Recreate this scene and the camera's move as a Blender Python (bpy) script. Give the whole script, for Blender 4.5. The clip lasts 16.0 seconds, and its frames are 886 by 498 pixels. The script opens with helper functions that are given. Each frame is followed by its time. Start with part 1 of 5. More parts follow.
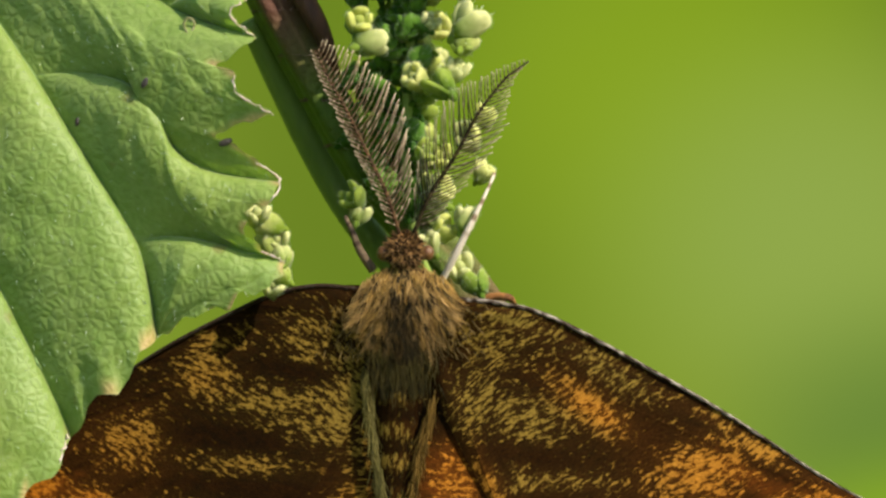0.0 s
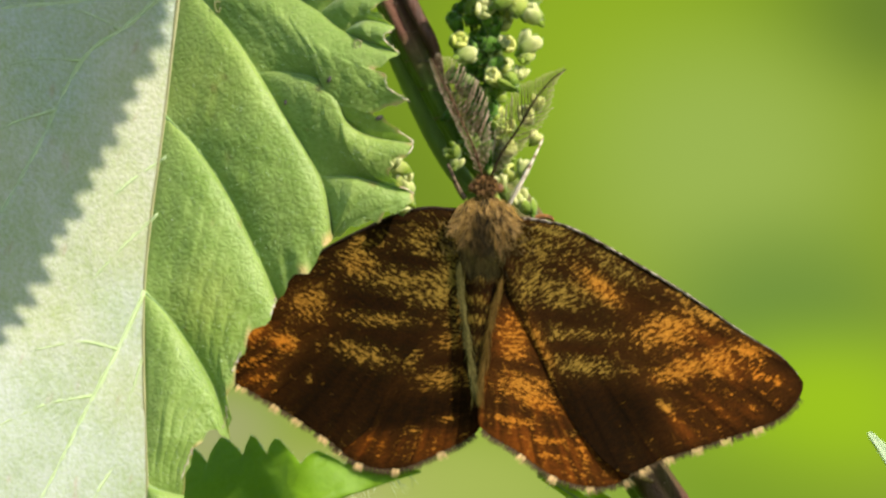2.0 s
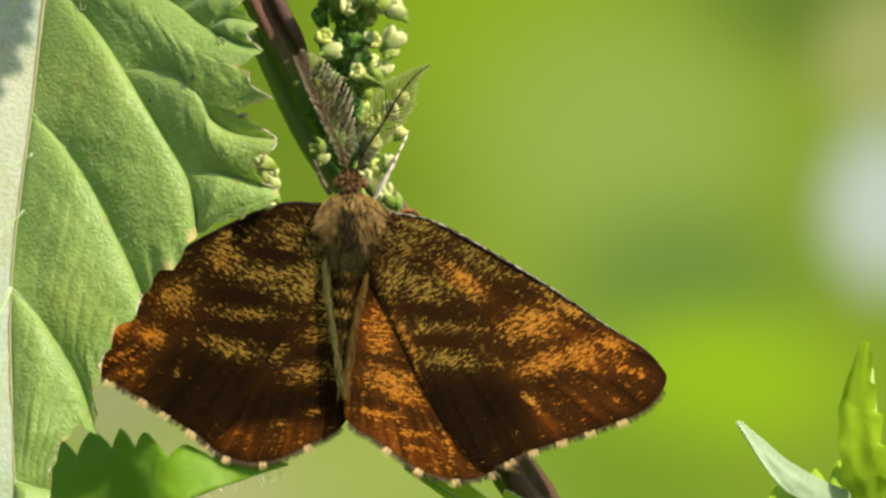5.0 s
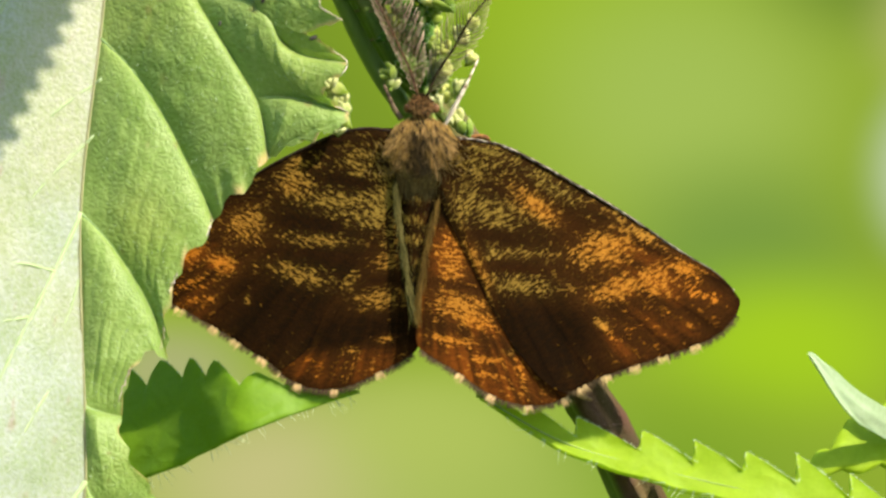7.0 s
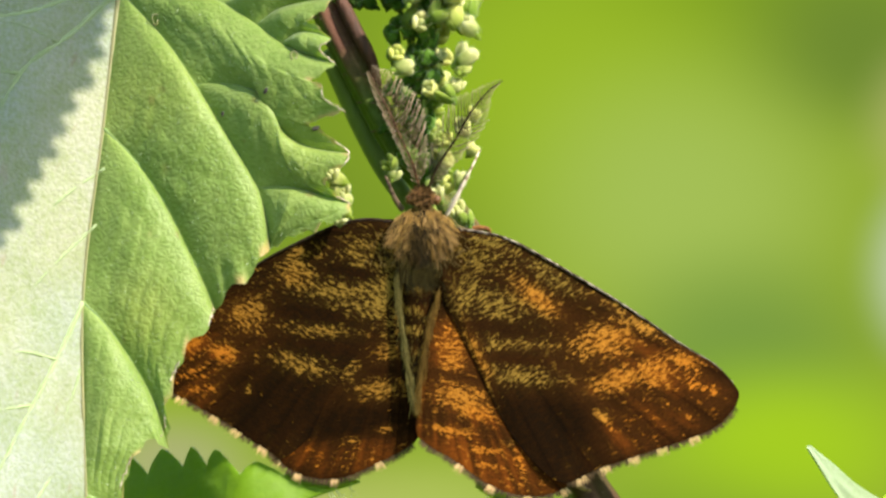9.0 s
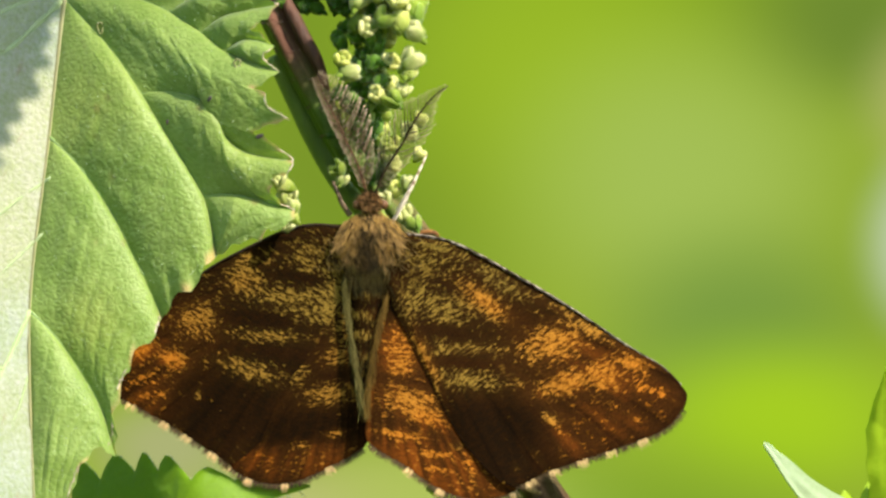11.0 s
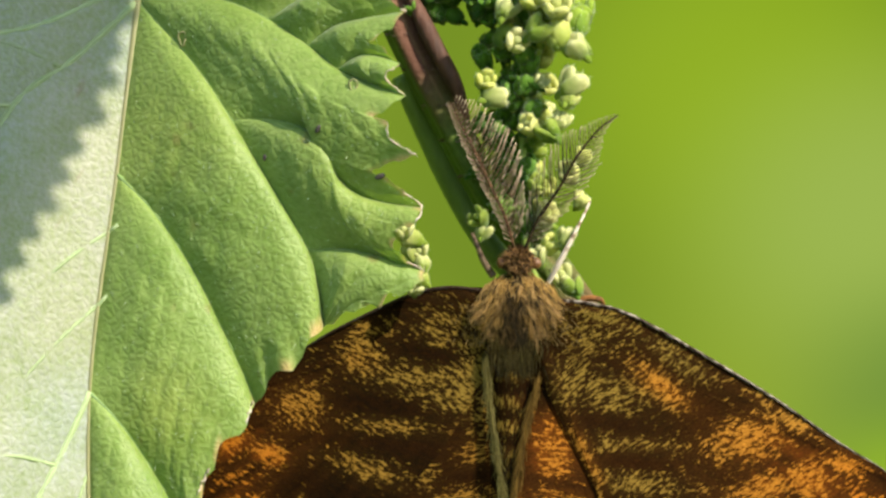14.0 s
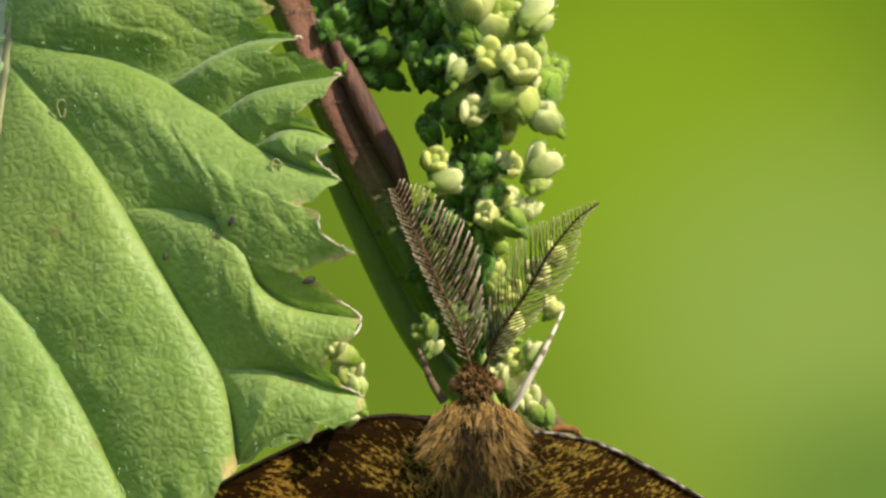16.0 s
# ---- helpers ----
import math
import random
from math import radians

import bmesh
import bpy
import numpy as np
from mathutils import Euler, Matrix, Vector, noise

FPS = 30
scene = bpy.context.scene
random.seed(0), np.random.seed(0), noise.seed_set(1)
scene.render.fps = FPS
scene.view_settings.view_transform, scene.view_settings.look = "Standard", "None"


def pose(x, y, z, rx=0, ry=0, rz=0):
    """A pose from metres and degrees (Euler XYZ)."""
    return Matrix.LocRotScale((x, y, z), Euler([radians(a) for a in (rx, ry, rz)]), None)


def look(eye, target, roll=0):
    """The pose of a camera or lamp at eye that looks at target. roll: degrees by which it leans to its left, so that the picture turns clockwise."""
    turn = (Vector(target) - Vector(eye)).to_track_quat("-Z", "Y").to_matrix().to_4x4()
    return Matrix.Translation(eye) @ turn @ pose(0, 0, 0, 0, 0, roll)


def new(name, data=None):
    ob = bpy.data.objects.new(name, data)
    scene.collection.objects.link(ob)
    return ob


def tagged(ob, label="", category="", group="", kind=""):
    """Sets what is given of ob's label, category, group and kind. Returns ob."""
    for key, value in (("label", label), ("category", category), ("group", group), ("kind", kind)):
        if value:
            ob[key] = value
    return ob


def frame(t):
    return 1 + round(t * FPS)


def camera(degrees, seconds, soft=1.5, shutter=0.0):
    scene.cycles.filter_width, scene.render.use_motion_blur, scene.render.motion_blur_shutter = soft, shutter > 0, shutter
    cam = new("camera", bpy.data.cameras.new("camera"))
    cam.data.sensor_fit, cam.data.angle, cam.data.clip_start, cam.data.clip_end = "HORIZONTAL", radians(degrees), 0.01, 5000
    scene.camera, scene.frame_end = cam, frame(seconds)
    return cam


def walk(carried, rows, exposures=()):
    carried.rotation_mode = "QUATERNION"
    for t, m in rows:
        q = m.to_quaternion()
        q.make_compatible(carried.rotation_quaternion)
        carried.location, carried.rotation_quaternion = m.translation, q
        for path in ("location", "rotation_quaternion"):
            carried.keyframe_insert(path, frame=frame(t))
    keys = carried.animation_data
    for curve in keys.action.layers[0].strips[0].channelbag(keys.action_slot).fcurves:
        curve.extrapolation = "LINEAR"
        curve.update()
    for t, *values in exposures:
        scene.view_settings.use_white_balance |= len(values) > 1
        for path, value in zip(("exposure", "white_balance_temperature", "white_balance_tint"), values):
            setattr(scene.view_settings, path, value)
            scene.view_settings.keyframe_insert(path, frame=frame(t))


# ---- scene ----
# A moth on a flowering herb in a meadow, at true size: lengths below are in millimetres and scaled by MM.
MM = 0.001

cam = camera(5.614, 16.0, soft=2.7)
# seconds, distance of the eye from the moth, the point aimed at (x, z) in the moth's plane, lean, and how far the hand
# that holds the camera has swayed to the side and up
EYES = [
    (0.0, 250.7, 0.15, 2.28, -1.00, 3.6, -1.8),
    (0.5, 289.8, -1.27, 1.70, -0.89, 3.6, -1.8),
    (1, 334.0, -2.45, 1.26, -0.68, 2.7, 0.9),
    (1.5, 390.3, -4.12, 0.88, -0.26, 0.9, 0.9),
    (2, 397.5, -2.76, -0.50, 0.17, -5.4, -0.9),
    (2.5, 402.0, -0.68, -0.57, 0.15, -6.3, 0.9),
    (3, 402.7, 0.13, 0.07, 0.20, -7.2, 0.0),
    (3.5, 400.8, 2.28, -0.23, -0.12, -6.8, 2.7),
    (4, 400.8, 2.68, -0.69, 0.05, -4.5, 2.7),
    (4.2, 400.7, 3.15, -0.64, 0.08, -3.6, 2.2),
    (6.3, 400.3, 1.13, -2.35, -0.35, 3.6, 2.7),
    (6.5, 400.0, 0.28, -2.66, -0.45, 0.9, 6.3),
    (7, 398.4, 0.02, -4.02, -0.29, -1.8, -4.5),
    (7.5, 396.8, -0.12, -3.17, -0.31, -2.2, -7.2),
    (8, 399.4, -0.42, -0.63, -0.43, -1.8, -5.4),
    (8.5, 401.3, -2.17, -0.63, -0.25, -1.4, -7.7),
    (9, 400.0, 0.00, 0.00, 0.00, -1.8, -5.4),
    (9.2, 402.9, 0.55, 0.23, -0.28, 0.9, -4.5),
    (11.3, 400.8, 2.06, 0.13, -0.50, 6.3, 0.9),
    (11.5, 401.1, 1.73, -1.97, -0.50, 6.3, 3.1),
    (12, 400.9, 1.45, -3.39, 0.40, 8.1, 3.1),
    (12.5, 399.4, 0.83, -0.77, -0.30, 4.5, 9.0),
    (13, 403.4, -2.13, -1.43, -0.38, 4.5, 5.4),
    (13.5, 373.0, -4.53, -0.78, 0.60, 6.3, 5.4),
    (14, 320.0, -3.58, 2.68, 0.10, 5.4, 0.9),
    (14.5, 276.5, -2.80, 2.74, 0.10, 2.7, -1.8),
    (15, 257.0, -1.46, 3.40, -0.10, -0.9, -1.8),
    (15.5, 258.7, -3.32, 5.01, 0.20, -1.8, 2.7),
    (16, 259.3, -1.84, 6.10, 0.10, -1.8, 3.6),
]
walk(cam, [(t, look((sx * MM, -d * MM, sz * MM), (x * MM, 0, z * MM), lean)) for t, d, x, z, lean, sx, sz in EYES],
     exposures=[(0.0, 0.6), (1.0, 0.77), (2.0, 0.85), (4.2, 0.8), (6.5, 0.92), (7.0, 1.02), (9.2, 1.02), (13.2, 1.0), (14.5, 0.75), (16.0, 0.68)])

# daylight: high sun from the upper right, a little in front of the moth
SUN = Vector((0.60, -0.48, 0.64)).normalized()
lamp = bpy.data.lights.new("sun", "SUN")
lamp.energy, lamp.angle, lamp.color = 4.2, radians(0.5), (1.0, 0.91, 0.77)
sun = new("sun", lamp)
sun.matrix_world = look(SUN, (0, 0, 0))
world = bpy.data.worlds.new("sky")
scene.world = world
world.use_nodes = True
sky = world.node_tree.nodes.new("ShaderNodeTexSky")
sky.sky_type, sky.sun_disc = "NISHITA", False
sky.sun_elevation, sky.sun_rotation = math.asin(SUN.z), math.atan2(SUN.x, SUN.y)
world.node_tree.links.new(sky.outputs[0], world.node_tree.nodes["Background"].inputs[0])
world.node_tree.nodes["Background"].inputs[1].default_value = 0.15


# ---- tools ----
def lattice(i, j, seed):
    h = np.sin(i * 127.1 + j * 311.7 + seed * 74.7) * 43758.5453
    return h - np.floor(h)


def grain(x, y, seed=0):
    """Smooth value noise from 0 to 1 over arrays x, y, one cell a unit."""
    x, y = np.asarray(x, float), np.asarray(y, float)
    i, j = np.floor(x), np.floor(y)
    u, v = x - i, y - j
    u, v = u * u * (3 - 2 * u), v * v * (3 - 2 * v)
    return ((lattice(i, j, seed) * (1 - u) + lattice(i + 1, j, seed) * u) * (1 - v)
            + (lattice(i, j + 1, seed) * (1 - u) + lattice(i + 1, j + 1, seed) * u) * v)


def soft_step(x, a, b):
    t = np.clip((x - a) / (b - a), 0, 1)
    return t * t * (3 - 2 * t)


def mesh_part(name, verts, faces, material, parent=None, label="", tint=None, smooth=True, lay=None, kind=""):
    """One mesh object from vertices in millimetres; tint: a colour a vertex."""
    data = bpy.data.meshes.new(name)
    data.from_pydata((np.asarray(verts, float) * MM).tolist(), [], [tuple(f) for f in faces])
    data.polygons.foreach_set("use_smooth", [smooth] * len(data.polygons))
    if tint is not None:
        layer = data.color_attributes.new("tint", "FLOAT_COLOR", "POINT")
        layer.data.foreach_set("color", np.c_[tint, np.ones(len(tint))].astype(np.float32).ravel())
    if lay is not None:
        layer = data.color_attributes.new("lay", "FLOAT_COLOR", "POINT")
        layer.data.foreach_set("color", np.c_[lay, np.ones(len(lay))].astype(np.float32).ravel())
    data.materials.append(material)
    data.update()
    ob = new(name, data)
    ob.parent = parent
    return tagged(ob, label, kind=kind)


def thing(name, label, category, kind="", group=""):
    return tagged(new(name), label, category, group, kind)


def spline(points, n, closed=False):
    """n points at even steps along a smooth curve through the given ones."""
    p = np.asarray(points, float)
    if closed:
        q = np.vstack([p[-1], p, p[0], p[1]])
    else:
        q = np.vstack([2 * p[0] - p[1], p, 2 * p[-1] - p[-2]])
    out = []
    for k in range(1, len(q) - 2):
        t = np.linspace(0, 1, 24, endpoint=False)[:, None]
        a, b, c, d = q[k - 1], q[k], q[k + 1], q[k + 2]
        out.append(0.5 * (2 * b + (c - a) * t + (2 * a - 5 * b + 4 * c - d) * t**2 + (3 * b - a - 3 * c + d) * t**3))
    out.append(q[-2][None])
    return resample(np.vstack(out), n)


def resample(p, n):
    p = np.asarray(p, float)
    s = np.r_[0, np.cumsum(np.linalg.norm(np.diff(p, axis=0), axis=1))]
    w = np.linspace(0, s[-1], n)
    return np.stack([np.interp(w, s, c) for c in p.T], 1)


def grid_faces(rows, cols, base=0):
    return [(base + r * cols + c, base + r * cols + c + 1, base + (r + 1) * cols + c + 1, base + (r + 1) * cols + c)
            for r in range(rows - 1) for c in range(cols - 1)]


def tube(points, radii, sides=8):
    """Vertices and faces of a round, tapered tube along a curve, closed at both ends."""
    p = np.asarray(points, float)
    r = np.broadcast_to(np.asarray(radii, float), (len(p),)) if np.ndim(radii) == 0 else np.interp(
        np.linspace(0, 1, len(p)), np.linspace(0, 1, len(radii)), radii)
    tang = np.gradient(p, axis=0)
    tang /= np.linalg.norm(tang, axis=1)[:, None] + 1e-9
    up = np.array((0.31, 0.9, 0.3))
    a = np.cross(tang, up)
    a /= np.linalg.norm(a, axis=1)[:, None] + 1e-9
    b = np.cross(tang, a)
    ang = np.linspace(0, 2 * math.pi, sides, endpoint=False)
    ring = p[:, None] + r[:, None, None] * (np.cos(ang)[None, :, None] * a[:, None] + np.sin(ang)[None, :, None] * b[:, None])
    verts = ring.reshape(-1, 3)
    faces = [(k * sides + m, k * sides + (m + 1) % sides, (k + 1) * sides + (m + 1) % sides, (k + 1) * sides + m)
             for k in range(len(p) - 1) for m in range(sides)]
    faces += [tuple(range(sides))[::-1], tuple((len(p) - 1) * sides + m for m in range(sides))]
    return verts, faces


def joined(pieces):
    """Many (verts, faces) as one."""
    verts, faces, n = [], [], 0
    for v, f in pieces:
        verts.append(v)
        faces += [tuple(i + n for i in g) for g in f]
        n += len(v)
    return np.vstack(verts), faces


def blob(centre, radii, turn=(0, 0, 0), rings=8, sides=12, power=1.0):
    """A rounded ellipsoid; power below 1 makes it squarer, above 1 more pointed."""
    th = np.linspace(0, math.pi, rings + 2)[1:-1]
    ph = np.linspace(0, 2 * math.pi, sides, endpoint=False)
    st, ct = np.sin(th) ** power, np.cos(th)
    v = np.stack([st[:, None] * np.cos(ph), st[:, None] * np.sin(ph), np.repeat(ct[:, None], sides, 1)], -1).reshape(-1, 3)
    v = np.vstack([v, [(0, 0, 1)], [(0, 0, -1)]]) * radii
    m = np.array(Euler([radians(a) for a in turn]).to_matrix())
    v = v @ m.T + centre
    faces = [(r * sides + c, r * sides + (c + 1) % sides, (r + 1) * sides + (c + 1) % sides, (r + 1) * sides + c)[::-1]
             for r in range(rings - 1) for c in range(sides)]
    top, low = rings * sides, rings * sides + 1
    faces += [(top, c, (c + 1) % sides) for c in range(sides)]
    faces += [(low, (rings - 1) * sides + (c + 1) % sides, (rings - 1) * sides + c) for c in range(sides)]
    return v, faces


def hairs(rng, roots, dirs, lengths, tints, width=0.035):
    """Curved tapering hairs, each a thin four-sided blade of two joints."""
    pieces, cols = [], []
    for p, d, l, c in zip(roots, dirs, lengths, tints):
        d = d / np.linalg.norm(d)
        s = np.cross(d, (0.2, -1, 0.1))
        s = s / (np.linalg.norm(s) + 1e-9) * width
        u = np.cross(s, d)
        sag = np.array((rng.normal(0, 0.12), rng.normal(0.05, 0.08), -0.12)) * l
        a, b, e = p, p + d * l * 0.5 + sag * 0.3, p + d * l + sag
        pieces.append((np.array([a - s, a + s, a + u, b - s * 0.8, b + s * 0.8, b + u * 0.8, e]),
                       [(0, 1, 4, 3), (1, 2, 5, 4), (2, 0, 3, 5), (3, 4, 6), (4, 5, 6), (5, 3, 6)]))
        cols.append(np.tile(c, (7, 1)) * np.array([0.7, 0.7, 0.7, 0.95, 0.95, 0.95, 1.15])[:, None])
    v, f = joined(pieces)
    return v, f, np.vstack(cols)


# ---- materials ----
def shader(name):
    m = bpy.data.materials.new(name)
    m.use_nodes = True
    return m, m.node_tree.nodes, m.node_tree.links, m.node_tree.nodes["Principled BSDF"]


def coords(nodes, links, scale=(1, 1, 1)):
    """Object coordinates in millimetres."""
    tex = nodes.new("ShaderNodeTexCoord")
    mp = nodes.new("ShaderNodeMapping")
    mp.inputs["Scale"].default_value = [1000 * s for s in scale]
    links.new(tex.outputs["Object"], mp.inputs["Vector"])
    return mp.outputs["Vector"]


def ramp(nodes, links, value, stops):
    r = nodes.new("ShaderNodeValToRGB")
    while len(r.color_ramp.elements) < len(stops):
        r.color_ramp.elements.new(0.5)
    for e, (pos, col) in zip(r.color_ramp.elements, stops):
        e.position, e.color = pos, (*col, 1)
    links.new(value, r.inputs[0])
    return r.outputs["Color"]


def noise_node(nodes, links, vec, scale, detail=4, rough=0.6):
    n = nodes.new("ShaderNodeTexNoise")
    n.inputs["Scale"].default_value, n.inputs["Detail"].default_value, n.inputs["Roughness"].default_value = scale, detail, rough
    links.new(vec, n.inputs["Vector"])
    return n.outputs["Fac"]


def mixed(nodes, links, fac, a, b, blend="MIX"):
    n = nodes.new("ShaderNodeMix")
    n.data_type, n.blend_type = "RGBA", blend
    for sock, val in ((n.inputs[0], fac), (n.inputs[6], a), (n.inputs[7], b)):
        if isinstance(val, (int, float)):
            sock.default_value = val
        elif isinstance(val, tuple):
            sock.default_value = (*val, 1)
        else:
            links.new(val, sock)
    return n.outputs[2]


def bumped(nodes, links, height, bsdf, strength, distance):
    b = nodes.new("ShaderNodeBump")
    b.inputs["Strength"].default_value, b.inputs["Distance"].default_value = strength, distance * MM
    links.new(height, b.inputs["Height"])
    links.new(b.outputs[0], bsdf.inputs["Normal"])
    return b.outputs[0]


def leaf_material(name, dark, light, through_col, through_amount, rough=0.45, quilt=1.4, strength=0.6, tinted=False, gloss=0.3, sheen=0.1):
    """Leaf skin: two greens in soft patches, a fine quilted relief, light that passes through."""
    m, nodes, links, bsdf = shader(name)
    vec = coords(nodes, links)
    patches = noise_node(nodes, links, vec, 0.35, 5, 0.65)
    fine = noise_node(nodes, links, vec, 5.0, 3, 0.6)
    col = ramp(nodes, links, patches, [(0.3, dark), (0.7, light)])
    col = mixed(nodes, links, 0.45, col, ramp(nodes, links, fine, [(0.35, dark), (0.65, light)]))
    if tinted:
        at = nodes.new("ShaderNodeAttribute")
        at.attribute_name = "tint"
        col = mixed(nodes, links, 1.0, col, at.outputs["Color"], "MULTIPLY")
    links.new(col, bsdf.inputs["Base Color"])
    bsdf.inputs["Roughness"].default_value = rough
    bsdf.inputs["Specular IOR Level"].default_value = gloss
    bsdf.inputs["IOR"].default_value = 1.5
    bsdf.inputs["Sheen Weight"].default_value, bsdf.inputs["Sheen Roughness"].default_value = sheen, 0.5
    cell = nodes.new("ShaderNodeTexVoronoi")
    cell.feature, cell.inputs["Scale"].default_value = "DISTANCE_TO_EDGE", quilt
    warp = nodes.new("ShaderNodeVectorMath")
    warp.operation = "MULTIPLY_ADD"
    wob = nodes.new("ShaderNodeTexNoise")
    wob.inputs["Scale"].default_value = 1.6
    links.new(vec, wob.inputs["Vector"])
    links.new(wob.outputs["Color"], warp.inputs[0])
    warp.inputs[1].default_value = (0.28, 0.28, 0.28)
    links.new(vec, warp.inputs[2])
    links.new(warp.outputs[0], cell.inputs["Vector"])
    hump = nodes.new("ShaderNodeMath")
    hump.operation = "MULTIPLY_ADD"
    links.new(fine, hump.inputs[0])
    hump.inputs[1].default_value = 0.45
    groove = nodes.new("ShaderNodeMapRange")
    groove.interpolation_type = "SMOOTHERSTEP"
    groove.inputs["From Max"].default_value = 0.34
    links.new(cell.outputs["Distance"], groove.inputs["Value"])
    links.new(groove.outputs[0], hump.inputs[2])
    normal = bumped(nodes, links, hump.outputs[0], bsdf, strength, 0.35)
    glow = nodes.new("ShaderNodeBsdfTranslucent")
    links.new(mixed(nodes, links, 0.5, col, through_col), glow.inputs["Color"])
    links.new(normal, glow.inputs["Normal"])
    mix = nodes.new("ShaderNodeMixShader")
    mix.inputs[0].default_value = through_amount
    links.new(bsdf.outputs[0], mix.inputs[1])
    links.new(glow.outputs[0], mix.inputs[2])
    links.new(mix.outputs[0], nodes["Material Output"].inputs["Surface"])
    return m


def plain_material(name, dark, light, scale, rough=0.6, relief=0.3, depth=0.1, stretch=(1, 1, 1), sheen=0.0):
    """Two tones in noise, with a fine relief."""
    m, nodes, links, bsdf = shader(name)
    vec = coords(nodes, links, stretch)
    n = noise_node(nodes, links, vec, scale, 5, 0.65)
    n2 = noise_node(nodes, links, vec, scale * 5, 3, 0.6)
    col = mixed(nodes, links, 0.35, ramp(nodes, links, n, [(0.32, dark), (0.68, light)]),
                ramp(nodes, links, n2, [(0.35, dark), (0.65, light)]))
    links.new(col, bsdf.inputs["Base Color"])
    bsdf.inputs["Roughness"].default_value = rough
    bsdf.inputs["Sheen Weight"].default_value = sheen
    bumped(nodes, links, n2, bsdf, relief, depth)
    return m


def tint_material(name, rough=0.7, glow_amount=0.0, relief=0.3, depth=0.05, scale=14, sheen=0.0):
    """Colour from the mesh's own pattern, with scaly relief and some light passing through."""
    m, nodes, links, bsdf = shader(name)
    at = nodes.new("ShaderNodeAttribute")
    at.attribute_name = "tint"
    vec = coords(nodes, links)
    n = noise_node(nodes, links, vec, scale, 3, 0.7)
    col = mixed(nodes, links, 0.35, at.outputs["Color"], ramp(nodes, links, n, [(0.25, (0.25, 0.25, 0.25)), (0.75, (1, 1, 1))]), "MULTIPLY")
    links.new(col, bsdf.inputs["Base Color"])
    bsdf.inputs["Roughness"].default_value = rough
    bsdf.inputs["Specular IOR Level"].default_value = 0.12
    bsdf.inputs["Sheen Weight"].default_value = sheen
    normal = bumped(nodes, links, n, bsdf, relief, depth)
    if glow_amount:
        glow = nodes.new("ShaderNodeBsdfTranslucent")
        links.new(at.outputs["Color"], glow.inputs["Color"])
        mix = nodes.new("ShaderNodeMixShader")
        mix.inputs[0].default_value = glow_amount
        links.new(bsdf.outputs[0], mix.inputs[1])
        links.new(glow.outputs[0], mix.inputs[2])
        links.new(mix.outputs[0], nodes["Material Output"].inputs["Surface"])
    return m


